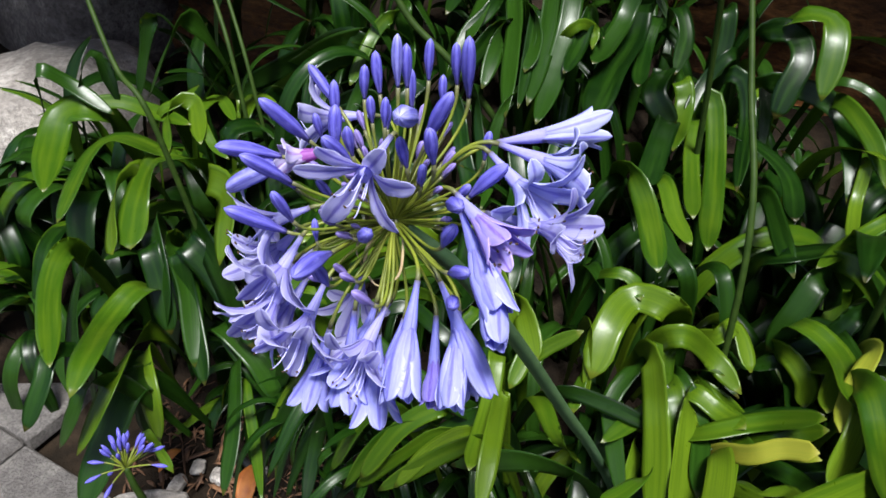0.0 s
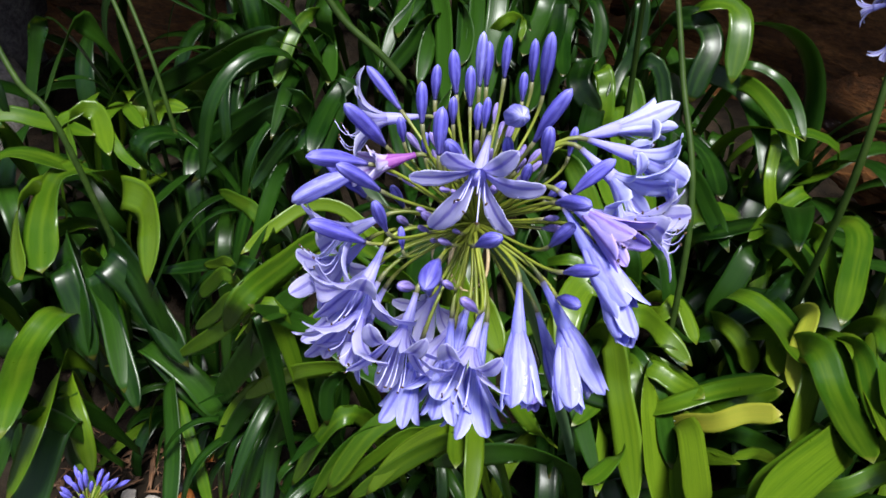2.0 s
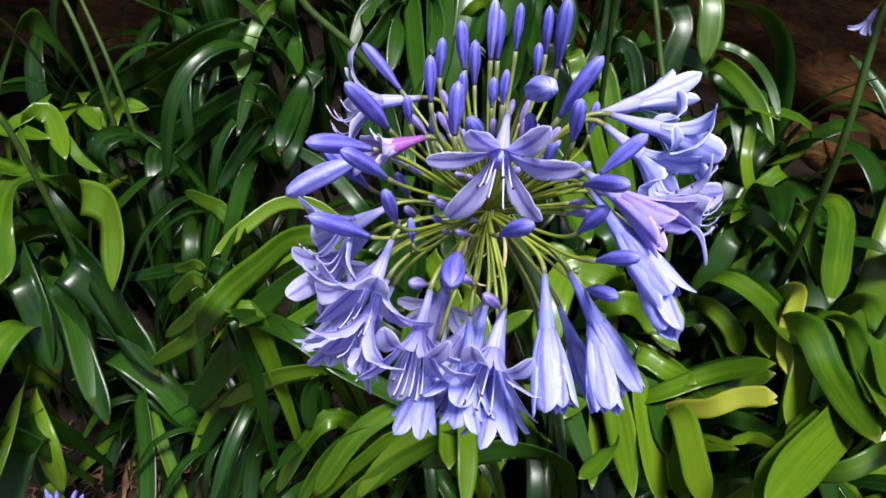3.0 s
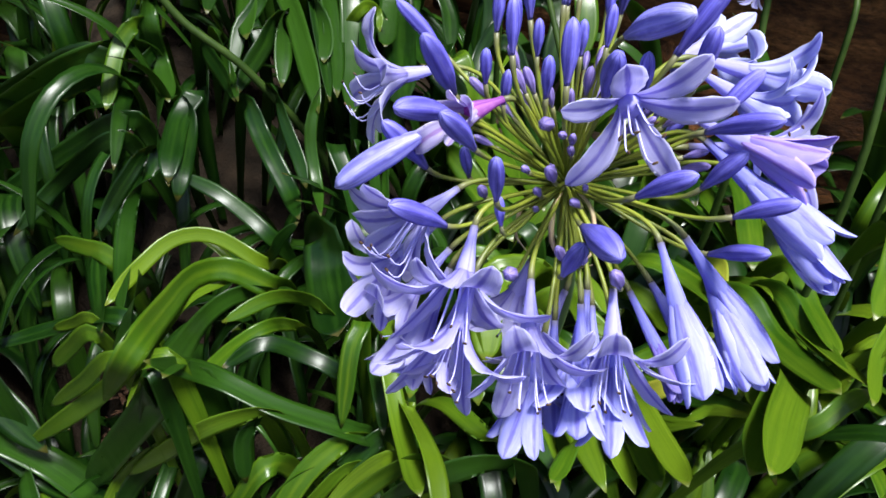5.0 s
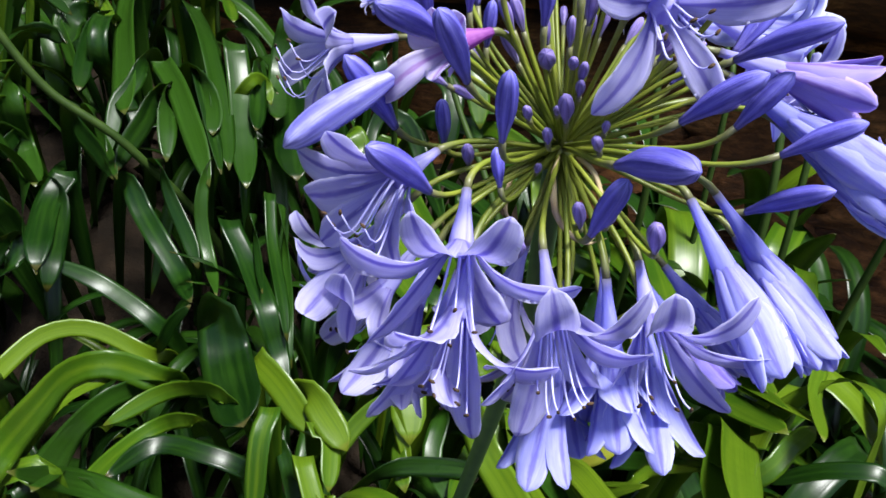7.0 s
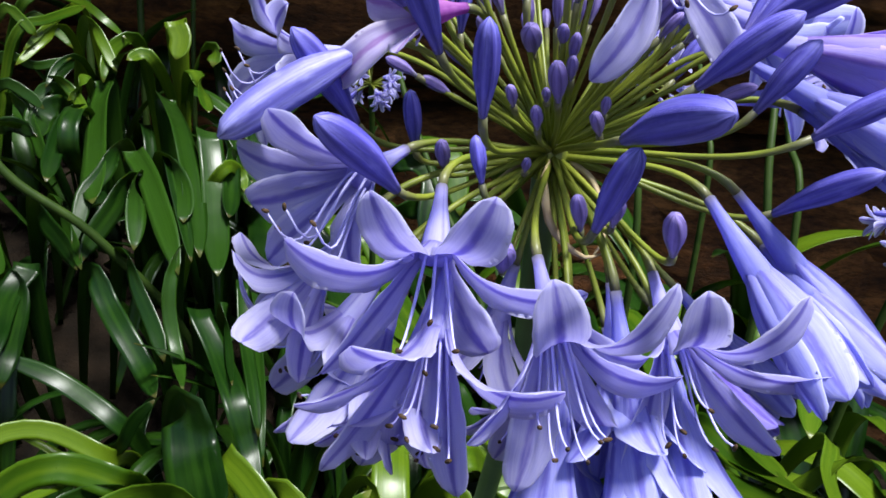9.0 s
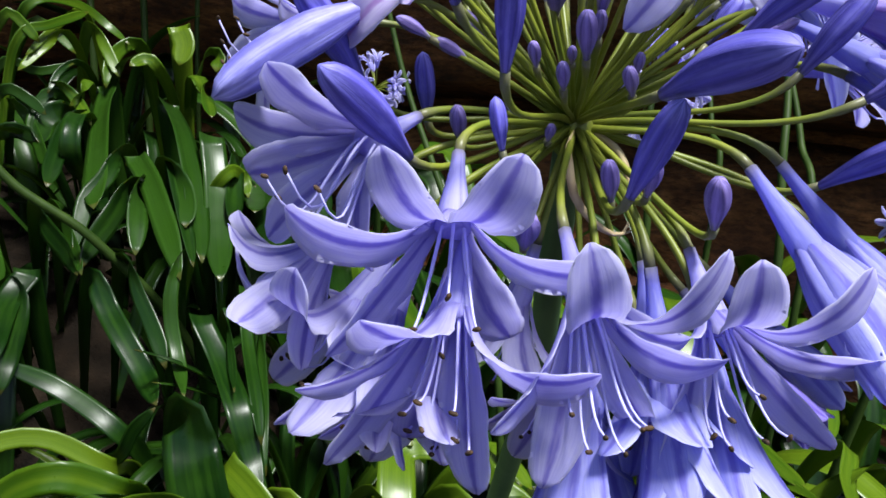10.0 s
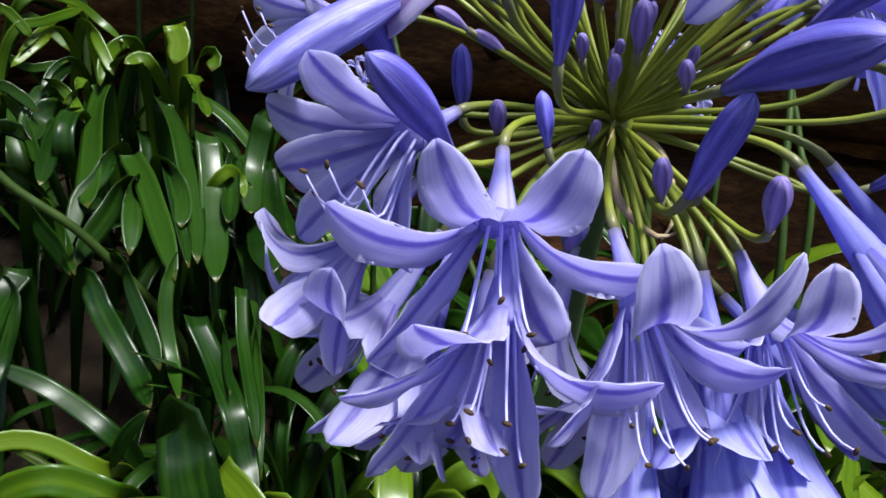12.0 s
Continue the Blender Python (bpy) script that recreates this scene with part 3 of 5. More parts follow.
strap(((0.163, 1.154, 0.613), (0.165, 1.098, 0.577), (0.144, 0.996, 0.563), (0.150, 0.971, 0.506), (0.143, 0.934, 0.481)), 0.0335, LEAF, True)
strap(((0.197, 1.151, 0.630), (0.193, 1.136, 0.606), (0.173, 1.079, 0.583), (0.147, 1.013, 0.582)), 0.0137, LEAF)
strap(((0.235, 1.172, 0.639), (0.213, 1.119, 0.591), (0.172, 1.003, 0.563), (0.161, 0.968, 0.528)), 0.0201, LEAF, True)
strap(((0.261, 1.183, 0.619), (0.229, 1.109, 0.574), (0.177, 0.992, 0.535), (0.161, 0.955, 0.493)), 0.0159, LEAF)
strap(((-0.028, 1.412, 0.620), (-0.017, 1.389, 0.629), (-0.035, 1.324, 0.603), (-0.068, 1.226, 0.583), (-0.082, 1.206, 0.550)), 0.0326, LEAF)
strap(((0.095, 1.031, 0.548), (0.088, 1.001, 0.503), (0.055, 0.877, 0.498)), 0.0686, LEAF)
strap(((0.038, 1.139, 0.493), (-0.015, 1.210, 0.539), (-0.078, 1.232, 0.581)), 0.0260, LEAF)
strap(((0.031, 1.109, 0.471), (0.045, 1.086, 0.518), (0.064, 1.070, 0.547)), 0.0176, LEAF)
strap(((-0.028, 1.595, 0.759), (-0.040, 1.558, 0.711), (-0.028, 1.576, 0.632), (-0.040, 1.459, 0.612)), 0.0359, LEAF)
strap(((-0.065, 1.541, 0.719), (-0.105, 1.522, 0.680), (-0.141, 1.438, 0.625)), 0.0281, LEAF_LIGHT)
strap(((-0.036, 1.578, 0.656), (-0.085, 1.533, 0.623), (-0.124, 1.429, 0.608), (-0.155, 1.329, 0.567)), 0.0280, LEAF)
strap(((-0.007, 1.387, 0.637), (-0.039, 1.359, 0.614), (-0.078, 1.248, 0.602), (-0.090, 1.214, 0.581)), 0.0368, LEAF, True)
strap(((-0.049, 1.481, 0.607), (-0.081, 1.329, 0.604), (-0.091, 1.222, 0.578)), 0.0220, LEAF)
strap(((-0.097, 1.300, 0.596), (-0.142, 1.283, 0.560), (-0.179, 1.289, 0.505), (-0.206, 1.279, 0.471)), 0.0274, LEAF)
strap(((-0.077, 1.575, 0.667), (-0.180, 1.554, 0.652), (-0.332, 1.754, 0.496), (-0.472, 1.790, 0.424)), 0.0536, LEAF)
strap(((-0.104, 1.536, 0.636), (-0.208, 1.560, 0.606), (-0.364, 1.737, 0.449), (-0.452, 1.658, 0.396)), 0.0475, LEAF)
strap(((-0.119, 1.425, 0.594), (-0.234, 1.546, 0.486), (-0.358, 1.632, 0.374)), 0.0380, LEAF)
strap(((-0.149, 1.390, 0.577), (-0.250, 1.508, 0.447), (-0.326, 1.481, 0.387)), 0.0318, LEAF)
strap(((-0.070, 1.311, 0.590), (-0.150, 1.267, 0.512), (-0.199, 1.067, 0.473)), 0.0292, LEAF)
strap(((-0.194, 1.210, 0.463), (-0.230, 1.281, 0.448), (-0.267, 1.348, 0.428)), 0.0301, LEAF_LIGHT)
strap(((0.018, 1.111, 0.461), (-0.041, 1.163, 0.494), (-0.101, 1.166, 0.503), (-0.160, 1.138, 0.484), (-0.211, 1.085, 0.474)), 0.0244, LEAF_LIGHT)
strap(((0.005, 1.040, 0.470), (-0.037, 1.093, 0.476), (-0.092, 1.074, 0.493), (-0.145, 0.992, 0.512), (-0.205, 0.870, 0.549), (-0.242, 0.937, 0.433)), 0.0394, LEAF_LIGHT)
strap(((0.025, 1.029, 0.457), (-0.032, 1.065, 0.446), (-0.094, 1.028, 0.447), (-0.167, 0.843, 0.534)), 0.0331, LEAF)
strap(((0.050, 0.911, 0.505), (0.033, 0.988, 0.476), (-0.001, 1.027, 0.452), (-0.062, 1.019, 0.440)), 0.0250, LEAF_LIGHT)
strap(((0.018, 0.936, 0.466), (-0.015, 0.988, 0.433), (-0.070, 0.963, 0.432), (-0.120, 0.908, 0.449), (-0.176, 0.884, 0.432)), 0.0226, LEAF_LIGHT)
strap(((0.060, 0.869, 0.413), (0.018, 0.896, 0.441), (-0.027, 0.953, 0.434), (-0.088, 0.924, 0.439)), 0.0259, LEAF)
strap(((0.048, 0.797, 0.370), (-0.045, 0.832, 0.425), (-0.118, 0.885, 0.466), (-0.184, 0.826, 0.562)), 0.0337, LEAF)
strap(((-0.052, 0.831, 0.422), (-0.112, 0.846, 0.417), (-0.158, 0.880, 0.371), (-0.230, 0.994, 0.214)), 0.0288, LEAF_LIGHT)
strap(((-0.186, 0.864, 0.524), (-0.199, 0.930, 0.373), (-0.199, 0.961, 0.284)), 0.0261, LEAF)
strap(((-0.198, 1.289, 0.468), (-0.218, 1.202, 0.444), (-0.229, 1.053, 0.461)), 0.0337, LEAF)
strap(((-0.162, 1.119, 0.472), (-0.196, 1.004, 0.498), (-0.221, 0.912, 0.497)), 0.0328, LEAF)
strap(((-0.225, 0.929, 0.495), (-0.271, 1.038, 0.376), (-0.324, 1.157, 0.246)), 0.0250, LEAF_LIGHT)
strap(((-0.237, 1.077, 0.453), (-0.270, 1.141, 0.406), (-0.295, 1.183, 0.373)), 0.0186, LEAF_LIGHT)
strap(((-0.242, 1.057, 0.445), (-0.278, 1.118, 0.380), (-0.308, 1.161, 0.321)), 0.0260, LEAF_LIGHT)
strap(((0.080, 0.847, 0.512), (0.055, 0.825, 0.494), (0.033, 0.801, 0.402)), 0.0257, LEAF_LIGHT, True)
strap(((0.103, 0.871, 0.437), (0.103, 0.832, 0.374), (0.089, 0.790, 0.363)), 0.0202, LEAF)
strap(((0.112, 0.823, 0.434), (0.096, 0.752, 0.409), (0.063, 0.635, 0.436)), 0.0283, LEAF_LIGHT, True)
strap(((0.118, 0.968, 0.500), (0.130, 0.921, 0.483), (0.147, 0.872, 0.438)), 0.0378, LEAF_LIGHT, True)
strap(((0.152, 0.865, 0.444), (0.161, 0.846, 0.435), (0.136, 0.804, 0.406)), 0.0290, LEAF_LIGHT, True)
strap(((0.040, 0.816, 0.342), (0.010, 0.805, 0.324), (-0.025, 0.800, 0.303)), 0.0294, LEAF_LIGHT)
strap(((0.094, 0.795, 0.346), (0.047, 0.794, 0.315), (0.012, 0.792, 0.290)), 0.0296, LEAF)
strap(((-0.074, 0.850, 0.389), (-0.095, 0.847, 0.360), (-0.097, 0.837, 0.305)), 0.0242, LEAF)
strap(((0.457, 1.569, 0.728), (0.435, 1.505, 0.688), (0.354, 1.334, 0.686), (0.305, 1.221, 0.653)), 0.0638, LEAF, True)
strap(((0.490, 1.421, 0.655), (0.455, 1.356, 0.635), (0.492, 1.326, 0.588)), 0.0494, LEAF, True)
strap(((0.525, 1.410, 0.641), (0.530, 1.380, 0.605), (0.492, 1.287, 0.563)), 0.0390, LEAF_LIGHT)
strap(((0.491, 1.342, 0.593), (0.457, 1.272, 0.573), (0.410, 1.168, 0.553)), 0.0470, LEAF)
strap(((0.567, 1.397, 0.620), (0.593, 1.384, 0.606), (0.565, 1.244, 0.538), (0.488, 1.031, 0.521)), 0.0399, LEAF_LIGHT, True)
strap(((0.616, 1.410, 0.656), (0.644, 1.391, 0.649), (0.652, 1.345, 0.584), (0.596, 1.200, 0.532)), 0.0352, LEAF)
strap(((0.659, 1.422, 0.737), (0.731, 1.428, 0.739), (0.739, 1.373, 0.710), (0.713, 1.345, 0.658), (0.697, 1.327, 0.608)), 0.0472, LEAF)
strap(((0.732, 1.426, 0.770), (0.786, 1.407, 0.774), (0.786, 1.361, 0.744), (0.767, 1.313, 0.662)), 0.0498, LEAF_LIGHT)
strap(((0.684, 1.394, 0.648), (0.783, 1.367, 0.636), (0.840, 1.337, 0.600), (0.810, 1.222, 0.573), (0.793, 1.162, 0.519)), 0.0451, LEAF)
strap(((0.821, 1.345, 0.631), (0.834, 1.222, 0.615), (0.838, 1.139, 0.565)), 0.0355, LEAF_LIGHT)
strap(((0.810, 1.349, 0.670), (0.866, 1.313, 0.660), (0.873, 1.237, 0.637), (0.866, 1.173, 0.597)), 0.0202, LEAF)
strap(((0.618, 1.351, 0.562), (0.678, 1.282, 0.547), (0.695, 1.204, 0.534), (0.661, 1.091, 0.528)), 0.0375, LEAF)
strap(((0.375, 1.184, 0.574), (0.395, 1.105, 0.539), (0.382, 0.966, 0.517)), 0.0424, LEAF_LIGHT)
strap(((0.446, 1.176, 0.544), (0.442, 1.081, 0.529), (0.450, 1.017, 0.523)), 0.0339, LEAF_LIGHT)
strap(((0.553, 1.355, 0.576), (0.523, 1.269, 0.549), (0.481, 1.105, 0.531)), 0.0310, LEAF_LIGHT)
strap(((0.639, 1.165, 0.524), (0.609, 1.023, 0.530), (0.602, 0.946, 0.513)), 0.0348, LEAF)
strap(((0.822, 1.191, 0.580), (0.799, 1.142, 0.521), (0.740, 1.033, 0.518)), 0.0232, LEAF_LIGHT)
strap(((0.829, 1.071, 0.532), (0.767, 1.045, 0.518), (0.650, 0.950, 0.529)), 0.0320, LEAF_LIGHT)
strap(((0.622, 1.421, 0.697), (0.571, 1.408, 0.642), (0.532, 1.360, 0.590)), 0.0266, LEAF)
strap(((0.118, 0.779, 0.408), (0.089, 0.647, 0.454), (0.071, 0.580, 0.414)), 0.0290, LEAF_LIGHT, True)
strap(((0.388, 0.879, 0.491), (0.337, 0.909, 0.490), (0.289, 0.857, 0.480), (0.260, 0.807, 0.428)), 0.0493, LEAF_LIGHT)
strap(((0.259, 0.862, 0.479), (0.254, 0.826, 0.440), (0.251, 0.790, 0.392)), 0.0194, LEAF_LIGHT)
strap(((0.165, 0.840, 0.419), (0.195, 0.837, 0.453), (0.234, 0.829, 0.488)), 0.0239, LEAF_LIGHT)
strap(((0.155, 0.903, 0.480), (0.163, 0.868, 0.463), (0.171, 0.827, 0.436)), 0.0402, LEAF_LIGHT)
strap(((0.310, 0.960, 0.500), (0.340, 0.946, 0.499), (0.344, 0.905, 0.494)), 0.0238, LEAF_LIGHT)
strap(((0.405, 0.857, 0.462), (0.477, 0.877, 0.381), (0.508, 0.830, 0.354)), 0.0353, LEAF)
strap(((0.528, 0.940, 0.401), (0.540, 0.928, 0.376), (0.546, 0.888, 0.365)), 0.0300, LEAF_LIGHT)
strap(((0.656, 0.949, 0.502), (0.616, 0.917, 0.454), (0.591, 0.914, 0.378)), 0.0433, LEAF)
strap(((0.690, 0.976, 0.514), (0.714, 0.923, 0.519), (0.692, 0.801, 0.530)), 0.0371, LEAF_LIGHT)
strap(((0.631, 0.899, 0.432), (0.653, 0.862, 0.452), (0.627, 0.737, 0.483)), 0.0379, LEAF)
strap(((0.646, 0.762, 0.517), (0.590, 0.700, 0.505), (0.549, 0.640, 0.496)), 0.0292, LEAF_YELLOW)
strap(((0.576, 0.651, 0.511), (0.551, 0.614, 0.490), (0.504, 0.562, 0.481)), 0.0321, LEAF_LIGHT)
strap(((0.560, 0.908, 0.336), (0.605, 0.890, 0.365), (0.608, 0.840, 0.359), (0.558, 0.742, 0.387)), 0.0334, LEAF)
strap(((0.633, 0.849, 0.376), (0.604, 0.782, 0.381), (0.560, 0.716, 0.415)), 0.0313, LEAF_LIGHT)
strap(((0.407, 0.712, 0.373), (0.480, 0.729, 0.395), (0.541, 0.685, 0.463)), 0.0410, LEAF)
strap(((0.445, 0.838, 0.359), (0.490, 0.795, 0.347), (0.475, 0.670, 0.396)), 0.0397, LEAF_LIGHT)
strap(((0.446, 0.652, 0.418), (0.477, 0.639, 0.452), (0.499, 0.598, 0.483)), 0.0262, LEAF_YELLOW)
strap(((0.487, 0.672, 0.422), (0.517, 0.670, 0.446), (0.534, 0.647, 0.479)), 0.0286, LEAF_LIGHT)
strap(((0.374, 0.835, 0.450), (0.372, 0.796, 0.378), (0.370, 0.715, 0.353), (0.351, 0.601, 0.363)), 0.0359, LEAF_LIGHT, True)
strap(((0.363, 0.810, 0.398), (0.402, 0.751, 0.361), (0.386, 0.618, 0.390)), 0.0261, LEAF)
strap(((0.210, 0.788, 0.405), (0.273, 0.772, 0.395), (0.349, 0.748, 0.368)), 0.0259, LEAF)
strap(((0.342, 0.842, 0.408), (0.295, 0.798, 0.379), (0.286, 0.733, 0.362), (0.281, 0.643, 0.345)), 0.0286, LEAF)
strap(((0.210, 0.638, 0.396), (0.126, 0.630, 0.443), (0.051, 0.688, 0.360)), 0.0338, LEAF)
strap(((0.435, 0.676, 0.394), (0.403, 0.614, 0.417), (0.361, 0.544, 0.444)), 0.0318, LEAF_LIGHT)
strap(((0.621, 0.715, 0.494), (0.603, 0.630, 0.490), (0.577, 0.544, 0.514)), 0.0363, LEAF)
strap(((0.552, 0.552, 0.502), (0.498, 0.526, 0.504), (0.392, 0.441, 0.585)), 0.0483, LEAF_LIGHT)
strap(((0.357, 0.649, 0.328), (0.313, 0.653, 0.332), (0.258, 0.628, 0.354)), 0.0206, LEAF)
strap(((-0.003, 0.795, 0.329), (-0.066, 0.800, 0.282), (-0.126, 0.798, 0.171)), 0.0258, LEAF_LIGHT)
strap(((0.032, 0.781, 0.323), (-0.030, 0.782, 0.268), (-0.102, 0.791, 0.180)), 0.0240, LEAF_LIGHT)
strap(((0.100, 0.667, 0.438), (0.037, 0.721, 0.347), (-0.058, 0.749, 0.229)), 0.0283, LEAF_LIGHT)
strap(((-0.809, 1.724, 0.411), (-0.884, 1.719, 0.402), (-0.888, 1.632, 0.362), (-0.851, 1.476, 0.343)), 0.0768, LEAF_LIGHT)
strap(((-0.597, 1.531, 0.398), (-0.718, 1.605, 0.397), (-0.778, 1.555, 0.367), (-0.788, 1.393, 0.322)), 0.0536, LEAF_LIGHT)
strap(((-0.646, 1.507, 0.363), (-0.685, 1.482, 0.347), (-0.690, 1.412, 0.300), (-0.666, 1.324, 0.276)), 0.0567, LEAF_LIGHT)
strap(((-0.876, 1.736, 0.395), (-0.770, 1.755, 0.419), (-0.685, 1.732, 0.410), (-0.562, 1.627, 0.427)), 0.0384, LEAF_LIGHT)
strap(((-0.635, 1.689, 0.420), (-0.591, 1.701, 0.444), (-0.559, 1.760, 0.457)), 0.0348, LEAF_LIGHT)
strap(((-0.591, 1.688, 0.441), (-0.551, 1.696, 0.443), (-0.515, 1.575, 0.412)), 0.0466, LEAF_LIGHT)
strap(((-0.540, 1.681, 0.427), (-0.507, 1.762, 0.427), (-0.458, 1.680, 0.412)), 0.0317, LEAF_LIGHT)
strap(((-0.437, 1.675, 0.404), (-0.416, 1.722, 0.440), (-0.357, 1.701, 0.440)), 0.0442, LEAF_LIGHT)
strap(((-0.521, 1.634, 0.421), (-0.484, 1.568, 0.397), (-0.448, 1.534, 0.386)), 0.0225, LEAF_LIGHT)
strap(((-0.611, 1.660, 0.427), (-0.578, 1.540, 0.408)), 0.0281, LEAF_LIGHT)
strap(((-0.154, 1.545, 0.668), (-0.287, 1.700, 0.557), (-0.474, 1.810, 0.427)), 0.0524, LEAF)
strap(((-0.641, 1.802, 0.626), (-0.688, 1.804, 0.514), (-0.713, 1.788, 0.426)), 0.0415, LEAF)
strap(((-0.576, 1.829, 0.604), (-0.619, 1.794, 0.547), (-0.669, 1.765, 0.451)), 0.0574, LEAF)
strap(((-0.841, 1.760, 0.458), (-0.819, 1.762, 0.517), (-0.785, 1.768, 0.533), (-0.759, 1.758, 0.425)), 0.0363, LEAF)
strap(((-0.915, 1.723, 0.513), (-0.858, 1.742, 0.469), (-0.770, 1.715, 0.413)), 0.0391, LEAF)
strap(((-0.760, 1.316, 0.282), (-0.748, 1.192, 0.277), (-0.665, 0.986, 0.290)), 0.0473, LEAF_LIGHT)
strap(((-0.724, 1.317, 0.250), (-0.701, 1.166, 0.240), (-0.627, 0.968, 0.251)), 0.0449, LEAF)
strap(((-0.606, 1.265, 0.215), (-0.639, 1.184, 0.207), (-0.599, 0.987, 0.290), (-0.600, 0.907, 0.280)), 0.0591, LEAF_LIGHT)
strap(((-0.601, 1.358, 0.261), (-0.577, 1.304, 0.194), (-0.558, 1.256, 0.109)), 0.0503, LEAF)
strap(((-0.527, 1.320, 0.270), (-0.512, 1.281, 0.163), (-0.471, 1.161, 0.063)), 0.0467, LEAF)
strap(((-0.605, 1.237, 0.111), (-0.580, 1.015, 0.203), (-0.633, 0.929, 0.114)), 0.0465, LEAF_LIGHT)
strap(((-0.591, 1.170, 0.113), (-0.554, 1.076, 0.088), (-0.556, 1.064, -0.023)), 0.0416, LEAF_LIGHT)
strap(((-0.606, 0.972, 0.235), (-0.630, 0.931, 0.194), (-0.661, 0.915, 0.135)), 0.0375, LEAF)
strap(((-0.580, 1.072, 0.126), (-0.621, 0.995, 0.052), (-0.658, 0.916, -0.032)), 0.0632, LEAF)
strap(((-0.667, 0.999, 0.281), (-0.671, 0.940, 0.259), (-0.698, 0.902, 0.200)), 0.0371, LEAF)
strap(((-0.576, 1.071, -0.009), (-0.561, 1.062, -0.072), (-0.535, 1.035, -0.100)), 0.0286, LEAF_LIGHT)
strap(((-0.404, 1.206, 0.063), (-0.400, 1.085, -0.017), (-0.409, 0.981, -0.084)), 0.0394, LEAF)
strap(((-0.393, 1.193, 0.014), (-0.352, 1.052, -0.017), (-0.319, 0.927, -0.034)), 0.0250, LEAF_LIGHT)
strap(((-0.432, 1.259, 0.101), (-0.367, 1.200, 0.032), (-0.271, 1.058, 0.073)), 0.0528, LEAF)
strap(((-0.144, 0.895, 0.347), (-0.233, 1.019, 0.166), (-0.307, 1.032, 0.019)), 0.0318, LEAF)
strap(((-0.150, 0.895, 0.296), (-0.194, 0.914, 0.143), (-0.214, 0.845, 0.055)), 0.0286, LEAF)
strap(((-0.074, 0.847, 0.282), (-0.133, 0.870, 0.193), (-0.182, 0.851, 0.074)), 0.0334, LEAF)
strap(((-0.504, 1.324, 0.292), (-0.434, 1.283, 0.208), (-0.370, 1.199, 0.126)), 0.0595, LEAF)
strap(((-0.076, 0.858, 0.399), (-0.174, 0.926, 0.321), (-0.258, 1.060, 0.120), (-0.316, 1.043, 0.013)), 0.0315, LEAF_LIGHT)
strap(((-0.035, 1.122, 0.448), (-0.138, 1.022, 0.482), (-0.211, 0.883, 0.476)), 0.0319, LEAF_LIGHT)
strap(((-0.204, 1.033, 0.481), (-0.289, 1.193, 0.366), (-0.397, 1.288, 0.288)), 0.0281, LEAF)
strap(((-0.178, 0.867, 0.533), (-0.273, 1.051, 0.322), (-0.380, 1.217, 0.121)), 0.0310, LEAF_LIGHT)
strap(((-0.440, 1.264, 0.109), (-0.354, 1.194, 0.060), (-0.290, 1.084, 0.054)), 0.0572, LEAF)
strap(((-0.509, 1.397, 0.308), (-0.433, 1.278, 0.260), (-0.392, 1.229, 0.123)), 0.0672, LEAF)
strap(((-0.610, 1.415, 0.272), (-0.574, 1.309, 0.197), (-0.572, 1.264, 0.106)), 0.0650, LEAF)
strap(((-0.554, 1.359, 0.274), (-0.512, 1.292, 0.187), (-0.493, 1.189, 0.086)), 0.0506, LEAF)
strap(((-0.595, 1.151, 0.113), (-0.564, 1.079, 0.073), (-0.573, 1.071, -0.024)), 0.0573, LEAF)
strap(((-0.145, 0.891, 0.474), (-0.203, 0.921, 0.395), (-0.301, 1.133, 0.073)), 0.0501, LEAF)
strap(((0.545, 0.381, 0.646), (0.587, 0.435, 0.631), (0.563, 0.465, 0.598), (0.537, 0.494, 0.539)), 0.0261, LEAF_LIGHT)
strap(((0.787, 0.606, 0.643), (0.705, 0.548, 0.620), (0.634, 0.509, 0.609)), 0.0301, LEAF_LIGHT)
strap(((0.499, 0.338, 0.603), (0.474, 0.383, 0.593), (0.462, 0.429, 0.549)), 0.0216, LEAF)
strap(((0.650, 0.632, 0.518), (0.619, 0.581, 0.512), (0.566, 0.527, 0.519)), 0.0247, LEAF_LIGHT)
strap(((0.637, 0.697, 0.528), (0.620, 0.644, 0.529), (0.605, 0.596, 0.525)), 0.0316, LEAF_LIGHT)
strap(((0.484, 0.656, 0.395), (0.502, 0.604, 0.423), (0.446, 0.474, 0.538)), 0.0271, LEAF)
strap(((0.324, 0.729, 0.339), (0.301, 0.677, 0.340), (0.276, 0.624, 0.336)), 0.0240, LEAF_LIGHT)
strap(((0.381, 0.625, 0.366), (0.406, 0.609, 0.405), (0.411, 0.548, 0.470)), 0.0256, LEAF_LIGHT)
strap(((0.180, 0.785, 0.386), (0.187, 0.697, 0.411), (0.214, 0.664, 0.401)), 0.0277, LEAF_LIGHT)
strap(((0.247, 0.760, 0.372), (0.219, 0.681, 0.392), (0.194, 0.620, 0.399)), 0.0215, LEAF)
strap(((0.425, 0.570, 0.450), (0.454, 0.565, 0.461), (0.429, 0.498, 0.526)), 0.0214, LEAF_LIGHT)
strap(((0.437, 0.964, 0.494), (0.419, 1.010, 0.507), (0.415, 1.075, 0.522)), 0.0308, LEAF)
strap(((0.507, 0.998, 0.478), (0.516, 0.955, 0.437), (0.524, 0.932, 0.380)), 0.0335, LEAF)
strap(((0.776, 0.954, 0.528), (0.719, 0.832, 0.534), (0.671, 0.736, 0.532)), 0.0326, LEAF_LIGHT)
strap(((0.509, 1.605, 0.701), (0.476, 1.529, 0.666), (0.430, 1.389, 0.650)), 0.0343, LEAF)
